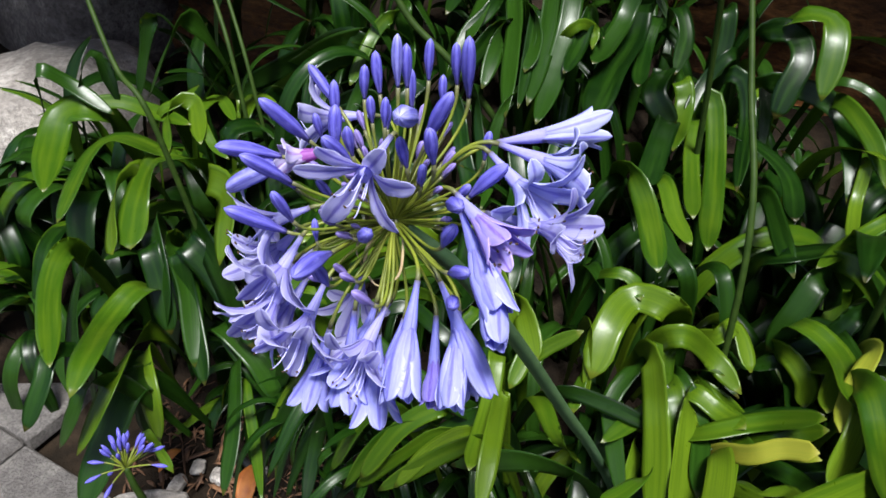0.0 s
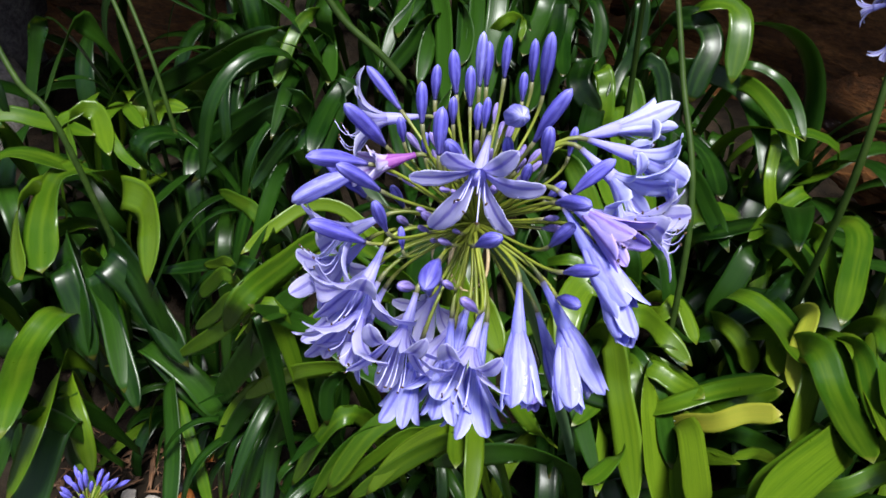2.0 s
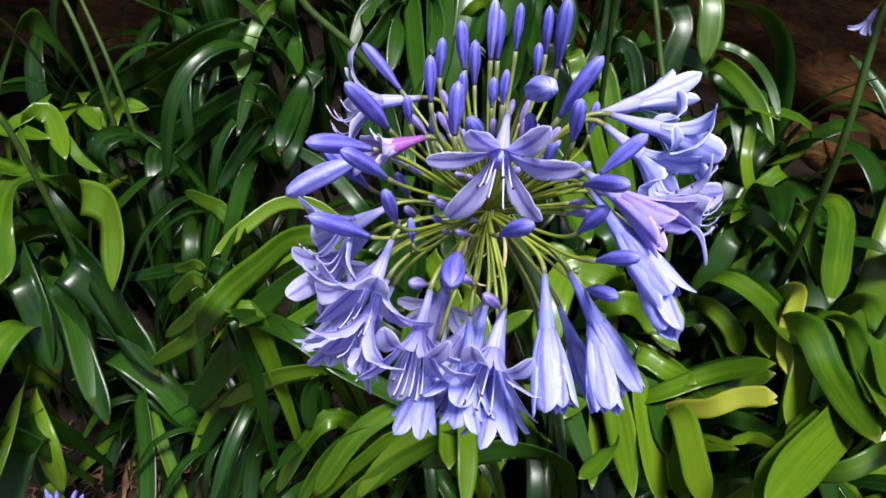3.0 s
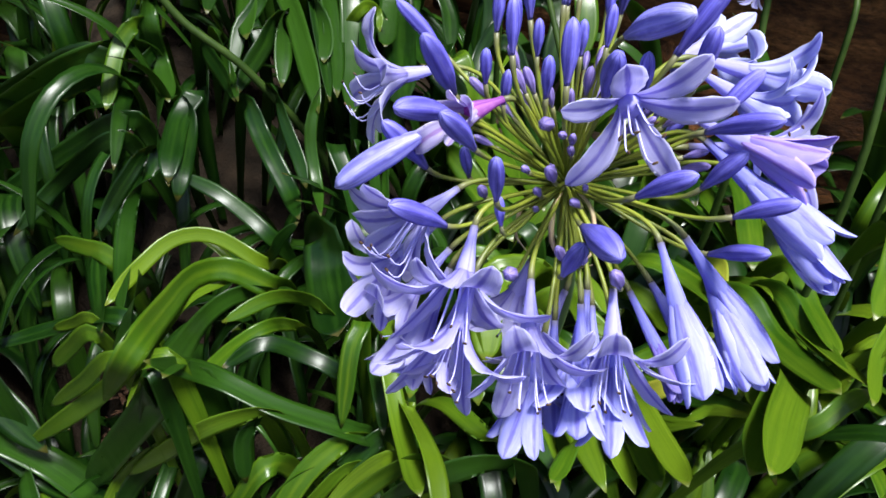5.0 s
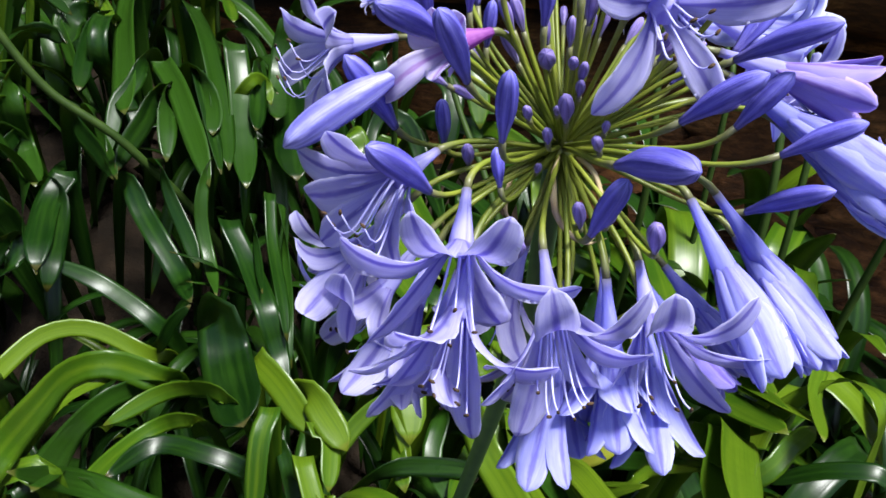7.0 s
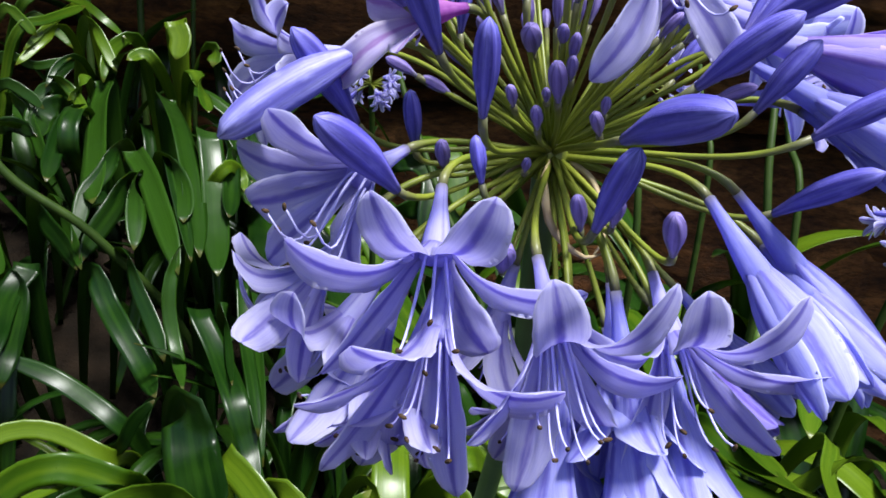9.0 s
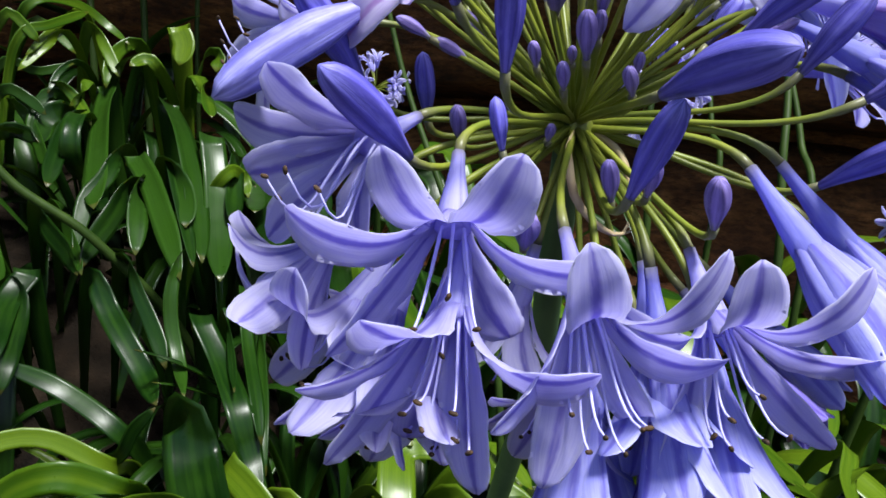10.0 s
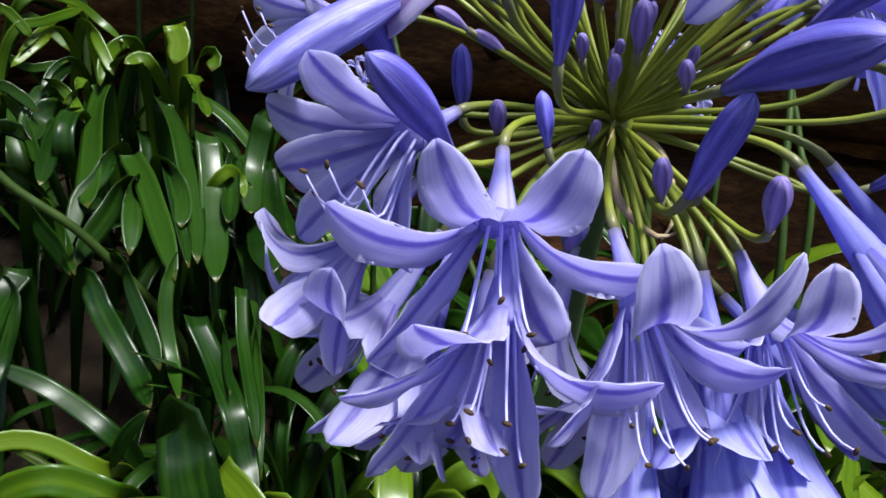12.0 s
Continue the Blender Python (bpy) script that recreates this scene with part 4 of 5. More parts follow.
strap(((0.545, 1.578, 0.735), (0.552, 1.515, 0.697), (0.518, 1.436, 0.655)), 0.0369, LEAF)
strap(((0.608, 1.466, 0.773), (0.606, 1.436, 0.714), (0.588, 1.412, 0.653)), 0.0314, LEAF)
strap(((0.310, 1.370, 0.792), (0.290, 1.330, 0.753), (0.253, 1.256, 0.729)), 0.0332, LEAF)
strap(((0.207, 1.392, 0.795), (0.204, 1.314, 0.759), (0.182, 1.255, 0.730)), 0.0328, LEAF)
strap(((0.153, 1.375, 0.768), (0.126, 1.294, 0.735), (0.107, 1.247, 0.701)), 0.0325, LEAF)
strap(((0.451, 0.435, 0.559), (0.488, 0.432, 0.583), (0.490, 0.417, 0.616)), 0.0231, LEAF_LIGHT)
strap(((0.628, 0.485, 0.613), (0.554, 0.451, 0.613), (0.479, 0.404, 0.623)), 0.0215, LEAF_LIGHT)
strap(((0.275, 0.835, 0.433), (0.250, 0.817, 0.408), (0.228, 0.768, 0.387)), 0.0236, LEAF_LIGHT)
strap(((0.395, 0.811, 0.368), (0.332, 0.771, 0.364), (0.270, 0.719, 0.377)), 0.0279, LEAF_LIGHT)
strap(((-0.545, 1.525, 0.392), (-0.607, 1.507, 0.392), (-0.644, 1.448, 0.316), (-0.630, 1.340, 0.282)), 0.0761, LEAF_LIGHT)
strap(((-0.478, 1.467, 0.367), (-0.428, 1.416, 0.376), (-0.407, 1.314, 0.369), (-0.413, 1.242, 0.313)), 0.0708, LEAF_LIGHT)
strap(((0.552, 0.537, 0.517), (0.415, 0.462, 0.564), (0.316, 0.407, 0.593)), 0.0493, LEAF_LIGHT)
strap(((0.638, 0.666, 0.545), (0.605, 0.572, 0.542), (0.507, 0.440, 0.612)), 0.0338, LEAF_LIGHT)
strap(((0.789, 0.914, 0.570), (0.773, 0.862, 0.581), (0.716, 0.789, 0.573), (0.646, 0.706, 0.556)), 0.0427, LEAF_LIGHT)
strap(((0.596, 0.972, 0.524), (0.719, 0.993, 0.519), (0.715, 0.876, 0.532), (0.673, 0.769, 0.533)), 0.0398, LEAF)
strap(((0.694, 0.876, 0.499), (0.654, 0.859, 0.457), (0.600, 0.884, 0.392)), 0.0358, LEAF)
strap(((0.443, 0.821, 0.372), (0.463, 0.758, 0.366), (0.454, 0.650, 0.415)), 0.0342, LEAF_LIGHT)
strap(((-0.329, 1.518, 0.379), (-0.375, 1.485, 0.368), (-0.412, 1.433, 0.356)), 0.0385, LEAF)
strap(((-0.067, 0.824, 0.330), (-0.113, 0.837, 0.257), (-0.156, 0.841, 0.160)), 0.0327, LEAF_LIGHT)
strap(((0.042, 0.794, 0.364), (-0.029, 0.790, 0.327), (-0.094, 0.783, 0.221)), 0.0310, LEAF_LIGHT)
strap(((0.075, 0.717, 0.395), (0.015, 0.744, 0.326), (-0.038, 0.736, 0.254)), 0.0263, LEAF_LIGHT)
strap(((0.078, 1.729, 0.963), (0.128, 1.745, 0.980), (0.200, 1.800, 1.001)), 0.0168, LEAF_LIGHT)
strap(((0.056, 1.732, 0.994), (0.081, 1.731, 0.982), (0.101, 1.724, 0.955)), 0.0187, LEAF_LIGHT)
strap(((0.210, 1.803, 0.981), (0.221, 1.749, 0.943), (0.228, 1.707, 0.900)), 0.0218, LEAF_LIGHT)
strap(((0.162, 1.773, 0.965), (0.115, 1.743, 0.941), (0.073, 1.726, 0.907)), 0.0178, LEAF_LIGHT)
strap(((0.305, 1.716, 0.910), (0.287, 1.726, 0.925), (0.256, 1.710, 0.915)), 0.0240, LEAF_LIGHT)
strap(((0.124, 1.725, 0.878), (0.151, 1.704, 0.855), (0.155, 1.638, 0.823)), 0.0208, LEAF_LIGHT)
strap(((0.054, 1.752, 0.846), (0.074, 1.729, 0.823), (0.075, 1.661, 0.788), (0.065, 1.573, 0.769)), 0.0247, LEAF)
strap(((0.383, 0.797, 0.406), (0.384, 0.746, 0.381), (0.351, 0.641, 0.381)), 0.0347, LEAF_LIGHT)
strap(((0.413, 0.774, 0.359), (0.411, 0.712, 0.361), (0.369, 0.609, 0.378)), 0.0369, LEAF_LIGHT)
strap(((0.427, 0.696, 0.382), (0.388, 0.615, 0.404), (0.342, 0.525, 0.429)), 0.0380, LEAF_LIGHT)
strap(((0.672, 0.662, 0.572), (0.629, 0.587, 0.565), (0.566, 0.504, 0.580)), 0.0296, LEAF_LIGHT)
strap(((0.592, 0.874, 0.402), (0.608, 0.822, 0.393), (0.580, 0.763, 0.402)), 0.0349, LEAF_LIGHT)
strap(((0.624, 0.826, 0.419), (0.626, 0.787, 0.448), (0.561, 0.692, 0.475)), 0.0356, LEAF_LIGHT)
strap(((0.341, 0.797, 0.468), (0.347, 0.748, 0.405), (0.329, 0.663, 0.391), (0.301, 0.572, 0.388)), 0.0440, LEAF_LIGHT)
strap(((0.407, 0.788, 0.406), (0.381, 0.699, 0.390), (0.344, 0.602, 0.401), (0.318, 0.538, 0.408)), 0.0422, LEAF_LIGHT)
strap(((0.397, 0.807, 0.414), (0.418, 0.748, 0.382), (0.371, 0.618, 0.401)), 0.0276, LEAF)
strap(((0.405, 0.709, 0.399), (0.483, 0.704, 0.429), (0.514, 0.644, 0.504)), 0.0344, LEAF_LIGHT)
strap(((0.439, 0.636, 0.443), (0.467, 0.619, 0.477), (0.488, 0.591, 0.504)), 0.0275, LEAF_YELLOW)
strap(((0.411, 0.655, 0.418), (0.369, 0.567, 0.455), (0.318, 0.476, 0.496)), 0.0358, LEAF_LIGHT)
strap(((0.507, 0.505, 0.544), (0.393, 0.437, 0.597), (0.297, 0.381, 0.632)), 0.0468, LEAF_LIGHT)
strap(((0.577, 0.660, 0.545), (0.560, 0.584, 0.536), (0.486, 0.454, 0.595)), 0.0432, LEAF_LIGHT)
strap(((0.605, 0.868, 0.466), (0.627, 0.800, 0.469), (0.568, 0.661, 0.522)), 0.0390, LEAF_LIGHT)
strap(((0.388, 0.821, 0.490), (0.464, 0.851, 0.412), (0.492, 0.802, 0.393)), 0.0367, LEAF_LIGHT)
strap(((0.410, 0.783, 0.408), (0.443, 0.751, 0.401), (0.457, 0.704, 0.421)), 0.0337, LEAF_LIGHT)
strap(((0.485, 0.894, 0.419), (0.526, 0.920, 0.418), (0.533, 0.859, 0.386)), 0.0309, LEAF_LIGHT)
strap(((0.624, 0.640, 0.557), (0.592, 0.563, 0.555), (0.522, 0.467, 0.598)), 0.0302, LEAF_LIGHT)
strap(((0.316, 0.652, 0.382), (0.265, 0.613, 0.393), (0.233, 0.591, 0.407)), 0.0252, LEAF_LIGHT)


# ---- the flower head ----
HUB = Vector((-0.0253, 0.3586, 1.0090))
AXIS = Vector((-0.33, -0.38, 0.86)).normalized()
head = tagged(new("agapanthus_flower"), "blue-violet agapanthus head, open florets and buds on green stem", "flower")


def part(name, built, mat, parent, label=""):
    ob = link_mesh(name, *built, mat, parent)
    if label:
        ob["label"] = label
    return ob


def build_scape(points, r0, r1, parent, name="scape"):
    line = smooth_line([Vector(p) for p in points], 40)
    return part(name, tube(line, [r0 + (r1 - r0) * i / 39 for i in range(40)], 12), SCAPE, parent, "smooth green flower stem")


build_scape((HUB - Vector((-0.002, -0.002, 0.004)), (0.012, 0.394, 0.950), (0.050, 0.431, 0.872), (0.093, 0.487, 0.767), (0.159, 0.575, 0.599), (0.243, 0.686, 0.389), (0.345, 0.815, 0.11), (0.37, 0.85, -0.03)), 0.0052, 0.0085, head)
part("receptacle", tube([HUB - AXIS * 0.008, HUB - AXIS * 0.003, HUB, HUB + AXIS * 0.004, HUB + AXIS * 0.006], [0.005, 0.0066, 0.0072, 0.006, 0.003], 12), PEDICEL, head)


def pedicel(base, aim, parent, thick=0.0011):
    d = base - HUB
    n = d.length
    start = HUB + d.normalized() * 0.003 + AXIS * 0.001
    line = hermite(start, d * 0.9 + AXIS * (0.10 * n), base, aim * (n * 0.9), 14)
    return part("pedicel", tube(line, [thick * (1.15 - 0.3 * math.sin(math.pi * i / 13)) if i < 12 else thick * 1.25 for i in range(14)], 8), PEDICEL, parent)


def bud(base, tip, parent, fat=0.145, mat=None, with_stem=True):
    base, tip = Vector(base), Vector(tip)
    d = tip - base
    n = d.length
    d.normalize()
    full = 0.42 if n > 0.04 else 0.56
    line, radii = [], []
    bend = (AXIS - d * AXIS.dot(d)) * (0.04 * n)
    for i in range(15):
        s = i / 14
        line.append(base + d * (n * s) + bend * math.sin(math.pi * s))
        swell = 0.30 + 0.70 * smoothstep(-0.08, full, s)
        cap = max(0.0, 1 - max(0.0, (s - 0.62) / 0.382) ** 2.3) ** 0.52
        radii.append(max(0.0003, n * fat * swell * cap))
    ob = part("bud", tube(line, radii, 24, 0.065), mat or BUD, parent)
    if with_stem:
        pedicel(base, d, parent, 0.0010 if n > 0.018 else 0.00085)
    return ob


def petal_blade(tube_len, length, width, flare0, flare1, spin, r0, curl=0.0, twist=0.0, nu=9, flute=0.0):
    """One lobe, in a floret's own space: the tube runs along +z."""
    a = radians(spin)
    out, side = Vector((math.cos(a), math.sin(a), 0)), Vector((-math.sin(a), math.cos(a), 0))
    n = 20
    pos = out * r0 + Vector((0, 0, tube_len))
    centres, sides, normals, widths, cups = [], [], [], [], []
    for i in range(n):
        s = i / (n - 1)
        f = radians(flare0 + (flare1 - flare0) * smoothstep(0.0, 1.0, s) + curl * max(0.0, s - 0.6) ** 2)
        d = out * math.sin(f) + Vector((0, 0, math.cos(f)))
        if i:
            pos = pos + d * (length / (n - 1))
        nor = out * math.cos(f) * -1 + Vector((0, 0, math.sin(f)))
        t = radians(twist) * s
        centres.append(pos.copy())
        sides.append(side * math.cos(t) + nor * math.sin(t))
        normals.append(nor * math.cos(t) - side * math.sin(t))
        wide = 0.36 + 0.64 * smoothstep(0.0, 0.6, s)
        tipped = math.sqrt(max(0.0, 1 - max(0.0, (s - 0.60) / 0.402) ** 2.3))
        widths.append(max(0.0008, width * wide * tipped))
        cups.append(0.30 - 0.16 * s + flute * (1 - 0.5 * s))
    return blade(centres, sides, normals, widths, cups, 0.00035, nu, 0.09)


def floret(base, mouth, length=0.033, width=0.0125, flare=(12, 78), spin=0, mats=None, seed=0, stamens=True, droop=0.35, stem=True, uneven=10.0, tube_r=0.0040, sag=22.0, lobes=None):
    """An open funnel flower. base: where its stalk ends; mouth: the middle of its throat."""
    r = random.Random(seed)
    base, mouth = Vector(base), Vector(mouth)
    d = mouth - base
    tl = d.length
    z, s, q = frame_along(d)
    m = Matrix((( s.x, q.x, z.x, base.x), (s.y, q.y, z.y, base.y), (s.z, q.z, z.z, base.z), (0, 0, 0, 1)))
    p_mat, t_mat = mats or (PETAL, TUBE)
    zl = [i / 9 for i in range(10)]
    radii = [0.0016 + (tube_r - 0.0016) * smoothstep(0.05, 1.0, k) for k in zl]
    body = part("floret", tube([Vector((0, 0, tl * k)) for k in zl], radii, 18, 0.06), t_mat, head)
    body.matrix_local = m
    low = m.to_3x3().inverted() @ Vector((0, 0, -1))
    flute = 0.45 if flare[1] < 30 else 0.0
    for k in range(6):
        inner = k % 2
        ang = radians(spin + 60 * k)
        hang = low.x * math.cos(ang) + low.y * math.sin(ang)
        at, end, ln = lobes[k] if lobes else (spin + 60 * k + r.uniform(-6, 6), flare[1] - sag * hang + r.uniform(-uneven, uneven), length * r.uniform(0.94, 1.06))
        wide = width * (1.12 if inner else 0.9) * r.uniform(0.94, 1.06)
        part("petal", petal_blade(tl * 0.86, ln, wide, flare[0] + r.uniform(-3, 3), end, at, tube_r * (0.80 if inner else 0.90), r.uniform(30, 110), r.uniform(-16, 16), flute=flute), p_mat, body)
    if stamens:
        down = m.to_3x3().inverted() @ Vector((0, 0, -1))
        down.z = 0
        for k in range(6):
            a = radians(spin + 60 * k + 30)
            out = Vector((math.cos(a), math.sin(a), 0))
            ln = length * r.uniform(0.80, 1.06)
            pts = []
            for i in range(12):
                u = i / 11
                pts.append(out * (0.0020 + 0.0055 * u) + Vector((0, 0, tl * 0.75 + ln * (u - 0.10 * u * u))) + down * (droop * ln * (1.15 * u * u - 1.05 * u**5)))
            part("stamen", tube(pts, [0.00046 - 0.00018 * i / 11 for i in range(12)], 8), FILAMENT, body)
            e = pts[-1]
            across = Vector((r.uniform(-1, 1), r.uniform(-1, 1), r.uniform(-0.4, 0.4))).normalized()
            part("anther", tube([e + across * (0.0011 * h) for h in (-1, -0.6, 0, 0.6, 1)], [0.0002, 0.0005, 0.00058, 0.00048, 0.0002], 8), ANTHER, body)
    if stem:
        pedicel(base, z, head, 0.00112)
    return body


OPEN, BELL, WILT = (PETAL, TUBE), (PETAL_DEEP, TUBE_DEEP), (PETAL_WILT, TUBE)
# stalk end, throat, lobe length, lobe width, flare at throat and tip, spin
floret((-0.0268, 0.3437, 1.0727), (-0.0402, 0.3125, 1.0670), 0.032, 0.0110, (42, 98), 22, OPEN, 40, sag=14, lobes=((15, 64, 0.033), (65, 58, 0.033), (125, 88, 0.033), (163, 82, 0.036), (230, 88, 0.033), (305, 88, 0.036)))
floret((-0.0789, 0.3471, 1.0066), (-0.0904, 0.3338, 0.9919), 0.036, 0.0140, (36, 96), 2, OPEN, 41, lobes=((335, 40, 0.040), (12, 116, 0.040), (65, 112, 0.036), (115, 124, 0.033), (175, 100, 0.040), (240, 82, 0.034)))
floret((-0.0645, 0.3232, 0.9914), (-0.0738, 0.3061, 0.9773), 0.038, 0.0115, (26, 92), 24, OPEN, 42, lobes=((355, 46, 0.036), (72, 116, 0.038), (122, 124, 0.040), (185, 98, 0.036), (232, 80, 0.036), (290, 40, 0.040)))
floret((-0.0302, 0.3107, 0.9850), (-0.0406, 0.2937, 0.9717), 0.037, 0.0115, (28, 92), 8, OPEN, 43, lobes=((22, 126, 0.036), (80, 112, 0.036), (127, 122, 0.040), (158, 82, 0.040), (208, 58, 0.040), (300, 40, 0.038)))
floret((-0.0127, 0.3080, 1.0056), (-0.0178, 0.2843, 0.9879), 0.040, 0.0125, (19, -6), 0, BELL, 44, False, sag=4, uneven=13)
floret((-0.0007, 0.3065, 1.0064), (0.0110, 0.2888, 0.9851), 0.040, 0.0120, (17, -10), 15, BELL, 45, False, sag=4, uneven=7)
floret((0.0094, 0.3186, 1.0436), (0.0170, 0.2935, 1.0325), 0.040, 0.0125, (20, -8), 0, BELL, 46, False, sag=10)
floret((0.0073, 0.3231, 1.0509), (0.0180, 0.3040, 1.0470), 0.033, 0.0115, (15, 18), 10, WILT, 47, sag=8)
floret((0.0313, 0.3661, 1.0578), (0.0600, 0.3785, 1.0560), 0.042, 0.0112, (9, 16), 0, (PETAL_LIGHT, TUBE), 48, sag=4, uneven=6)
floret((0.0309, 0.3534, 1.0637), (0.0580, 0.3460, 1.0565), 0.036, 0.0125, (16, 90), 0, (PETAL_LIGHT, TUBE), 49, droop=1.0, lobes=((55, 110, 0.038), (15, 74, 0.038), (150, 104, 0.030), (195, 120, 0.034), (250, 60, 0.034), (310, 36, 0.036)))
floret((0.0260, 0.3480, 1.0610), (0.0414, 0.3294, 1.0509), 0.036, 0.0125, (26, 90), 0, (PETAL_LIGHT, TUBE), 57, droop=1.0, lobes=((75, 128, 0.030), (12, 104, 0.036), (130, 100, 0.040), (172, 70, 0.042), (225, 56, 0.038), (290, 52, 0.038)))
floret((0.0250, 0.3400, 1.0280), (0.0575, 0.3200, 1.0312), 0.034, 0.0125, (20, 80), 0, OPEN, 50, droop=0.85, lobes=((145, 56, 0.030), (240, 66, 0.030), (295, 74, 0.038), (20, 88, 0.033), (85, 84, 0.034), (190, 40, 0.034)))
floret((-0.0419, 0.4459, 1.0343), (-0.0674, 0.4480, 1.0321), 0.038, 0.0128, (22, 84), 20, OPEN, 51, sag=16, droop=0.9)
floret((-0.0760, 0.3680, 1.0125), (-0.0959, 0.3621, 1.0074), 0.036, 0.0125, (30, 60), 10, OPEN, 52, sag=8, droop=1.0, lobes=((15, 88, 0.036), (70, 55, 0.032), (200, 80, 0.033), (260, 94, 0.033), (315, 84, 0.039), (345, 78, 0.034)))
floret((-0.0850, 0.3700, 0.9950), (-0.0990, 0.3770, 0.9760), 0.034, 0.0110, (24, 74), 30, OPEN, 53, droop=0.85, lobes=((0, 34, 0.036), (40, 94, 0.036), (120, 110, 0.032), (160, 76, 0.040), (205, 50, 0.034), (320, 90, 0.034)))
floret((-0.0760, 0.3700, 0.9800), (-0.0960, 0.3690, 0.9610), 0.033, 0.0125, (20, 60), 0, OPEN, 54, droop=0.85, lobes=((55, 124, 0.040), (110, 124, 0.036), (165, 84, 0.034), (220, 60, 0.036), (330, 40, 0.036), (15, 80, 0.034)))
floret((-0.0830, 0.3370, 0.9900), (-0.0960, 0.3250, 0.9740), 0.037, 0.0155, (22, 72), 30, OPEN, 55, droop=0.85, lobes=((338, 34, 0.042), (60, 82, 0.033), (15, 58, 0.038), (168, 98, 0.038), (246, 30, 0.040), (290, 60, 0.034)))
floret((-0.0780, 0.3480, 0.9760), (-0.0900, 0.3400, 0.9590), 0.034, 0.0120, (16, 44), 12, OPEN, 58, droop=0.85, sag=10)
floret((-0.0360, 0.3200, 0.9800), (-0.0440, 0.3080, 0.9600), 0.034, 0.0120, (14, 34), 40, BELL, 59, sag=8)
floret((-0.0471, 0.3100, 0.9833), (-0.0500, 0.2990, 0.9580), 0.034, 0.0120, (9, 14), 0, BELL, 56, False, sag=4)
floret((-0.0620, 0.3120, 0.9680), (-0.0670, 0.3080, 0.9500), 0.036, 0.0112, (12, 16), 20, BELL, 60, False, sag=4)
floret((-0.0340, 0.3030, 0.9720), (-0.0350, 0.2950, 0.9540), 0.036, 0.0118, (16, 24), 50, BELL, 61, sag=4)
floret((-0.0450, 0.3500, 0.9780), (-0.0490, 0.3520, 0.9590), 0.030, 0.0110, (22, 70), 10, OPEN, 62)
floret((-0.0604, 0.3648, 1.0524), (-0.0775, 0.3613, 1.0505), 0.026, 0.0105, (10, 30), 0, (PETAL_PALE, MAGENTA), 77, stamens=False, lobes=((315, 92, 0.034), (20, 40, 0.016), (75, 60, 0.014), (130, 80, 0.015), (200, 36, 0.018), (255, 24, 0.017)))["label"] = "wilting magenta and white floret"
floret((-0.0860, 0.3520, 0.9840), (-0.0970, 0.3480, 0.9660), 0.037, 0.0125, (12, 30), 20, OPEN, 63, sag=6)

VIOLET = (PETAL_VIOLET, TUBE_DEEP)
floret((-0.0015, 0.3281, 0.9629), (-0.0030, 0.3008, 0.9485), 0.028, 0.0090, (8, 6), 10, VIOLET, 64, False, sag=3, uneven=5, tube_r=0.0032)
floret((0.0076, 0.3252, 0.9677), (0.0112, 0.3060, 0.9545), 0.030, 0.0105, (16, -4), 30, BELL, 65, False, sag=6)
floret((-0.0290, 0.3411, 0.9627), (-0.0445, 0.3334, 0.9446), 0.034, 0.0105, (18, 50), 0, OPEN, 66, True, sag=14)
floret((-0.0391, 0.3330, 0.9541), (-0.0459, 0.3202, 0.9338), 0.032, 0.0100, (14, 26), 25, BELL, 67, True, sag=6)
floret((-0.0204, 0.3309, 0.9583), (-0.0286, 0.3137, 0.9402), 0.032, 0.0100, (12, 20), 5, VIOLET, 68, True, sag=5)
floret((0.0245, 0.3048, 1.0295), (0.0241, 0.2835, 1.0212), 0.036, 0.0115, (17, -10), 40, BELL, 69, False, sag=5)
floret((0.0097, 0.3009, 0.9903), (0.0076, 0.2832, 0.9791), 0.036, 0.0110, (16, -8), 20, BELL, 70, False, sag=5)

bud((-0.0895, 0.3724, 1.0396), (-0.1266, 0.3815, 1.0163), head, 0.122, BUD_PALE)
bud((-0.0855, 0.3800, 1.0185), (-0.1074, 0.3782, 1.0446), head, 0.120)
bud((-0.0888, 0.3541, 1.0050), (-0.1193, 0.3446, 1.0271), head, 0.112)
bud((-0.0871, 0.3573, 1.0528), (-0.1183, 0.3447, 1.0657), head, 0.120)
bud((-0.0606, 0.4157, 1.0540), (-0.0788, 0.4294, 1.0758), head, 0.104)
bud((-0.0750, 0.3792, 1.0513), (-0.0973, 0.3663, 1.0826), head, 0.104)
bud((-0.0816, 0.3489, 1.0415), (-0.1042, 0.3365, 1.0652), head, 0.112)
bud((-0.0082, 0.3281, 1.0780), (0.0031, 0.3198, 1.1088), head, 0.112)
bud((-0.0576, 0.3059, 1.0253), (-0.0709, 0.2713, 1.0371), head, 0.124)
bud((-0.0605, 0.3087, 1.0024), (-0.0648, 0.2959, 1.0255), head, 0.136)
bud((-0.0800, 0.3320, 1.0275), (-0.0875, 0.3243, 1.0509), head, 0.120)
bud((-0.0695, 0.3417, 1.0075), (-0.0702, 0.3451, 1.0203), head, 0.160)
bud((-0.0629, 0.3809, 1.0092), (-0.0715, 0.3735, 1.0287), head, 0.120)
bud((0.0030, 0.2900, 1.0250), (0.0108, 0.2701, 1.0407), head, 0.128)
bud((0.0063, 0.2980, 1.0014), (0.0043, 0.2703, 1.0197), head, 0.104)
bud((0.0140, 0.3220, 1.0500), (0.0318, 0.3185, 1.0711), head, 0.136)
bud((0.0031, 0.3141, 1.0504), (0.0067, 0.2842, 1.0677), head, 0.112)
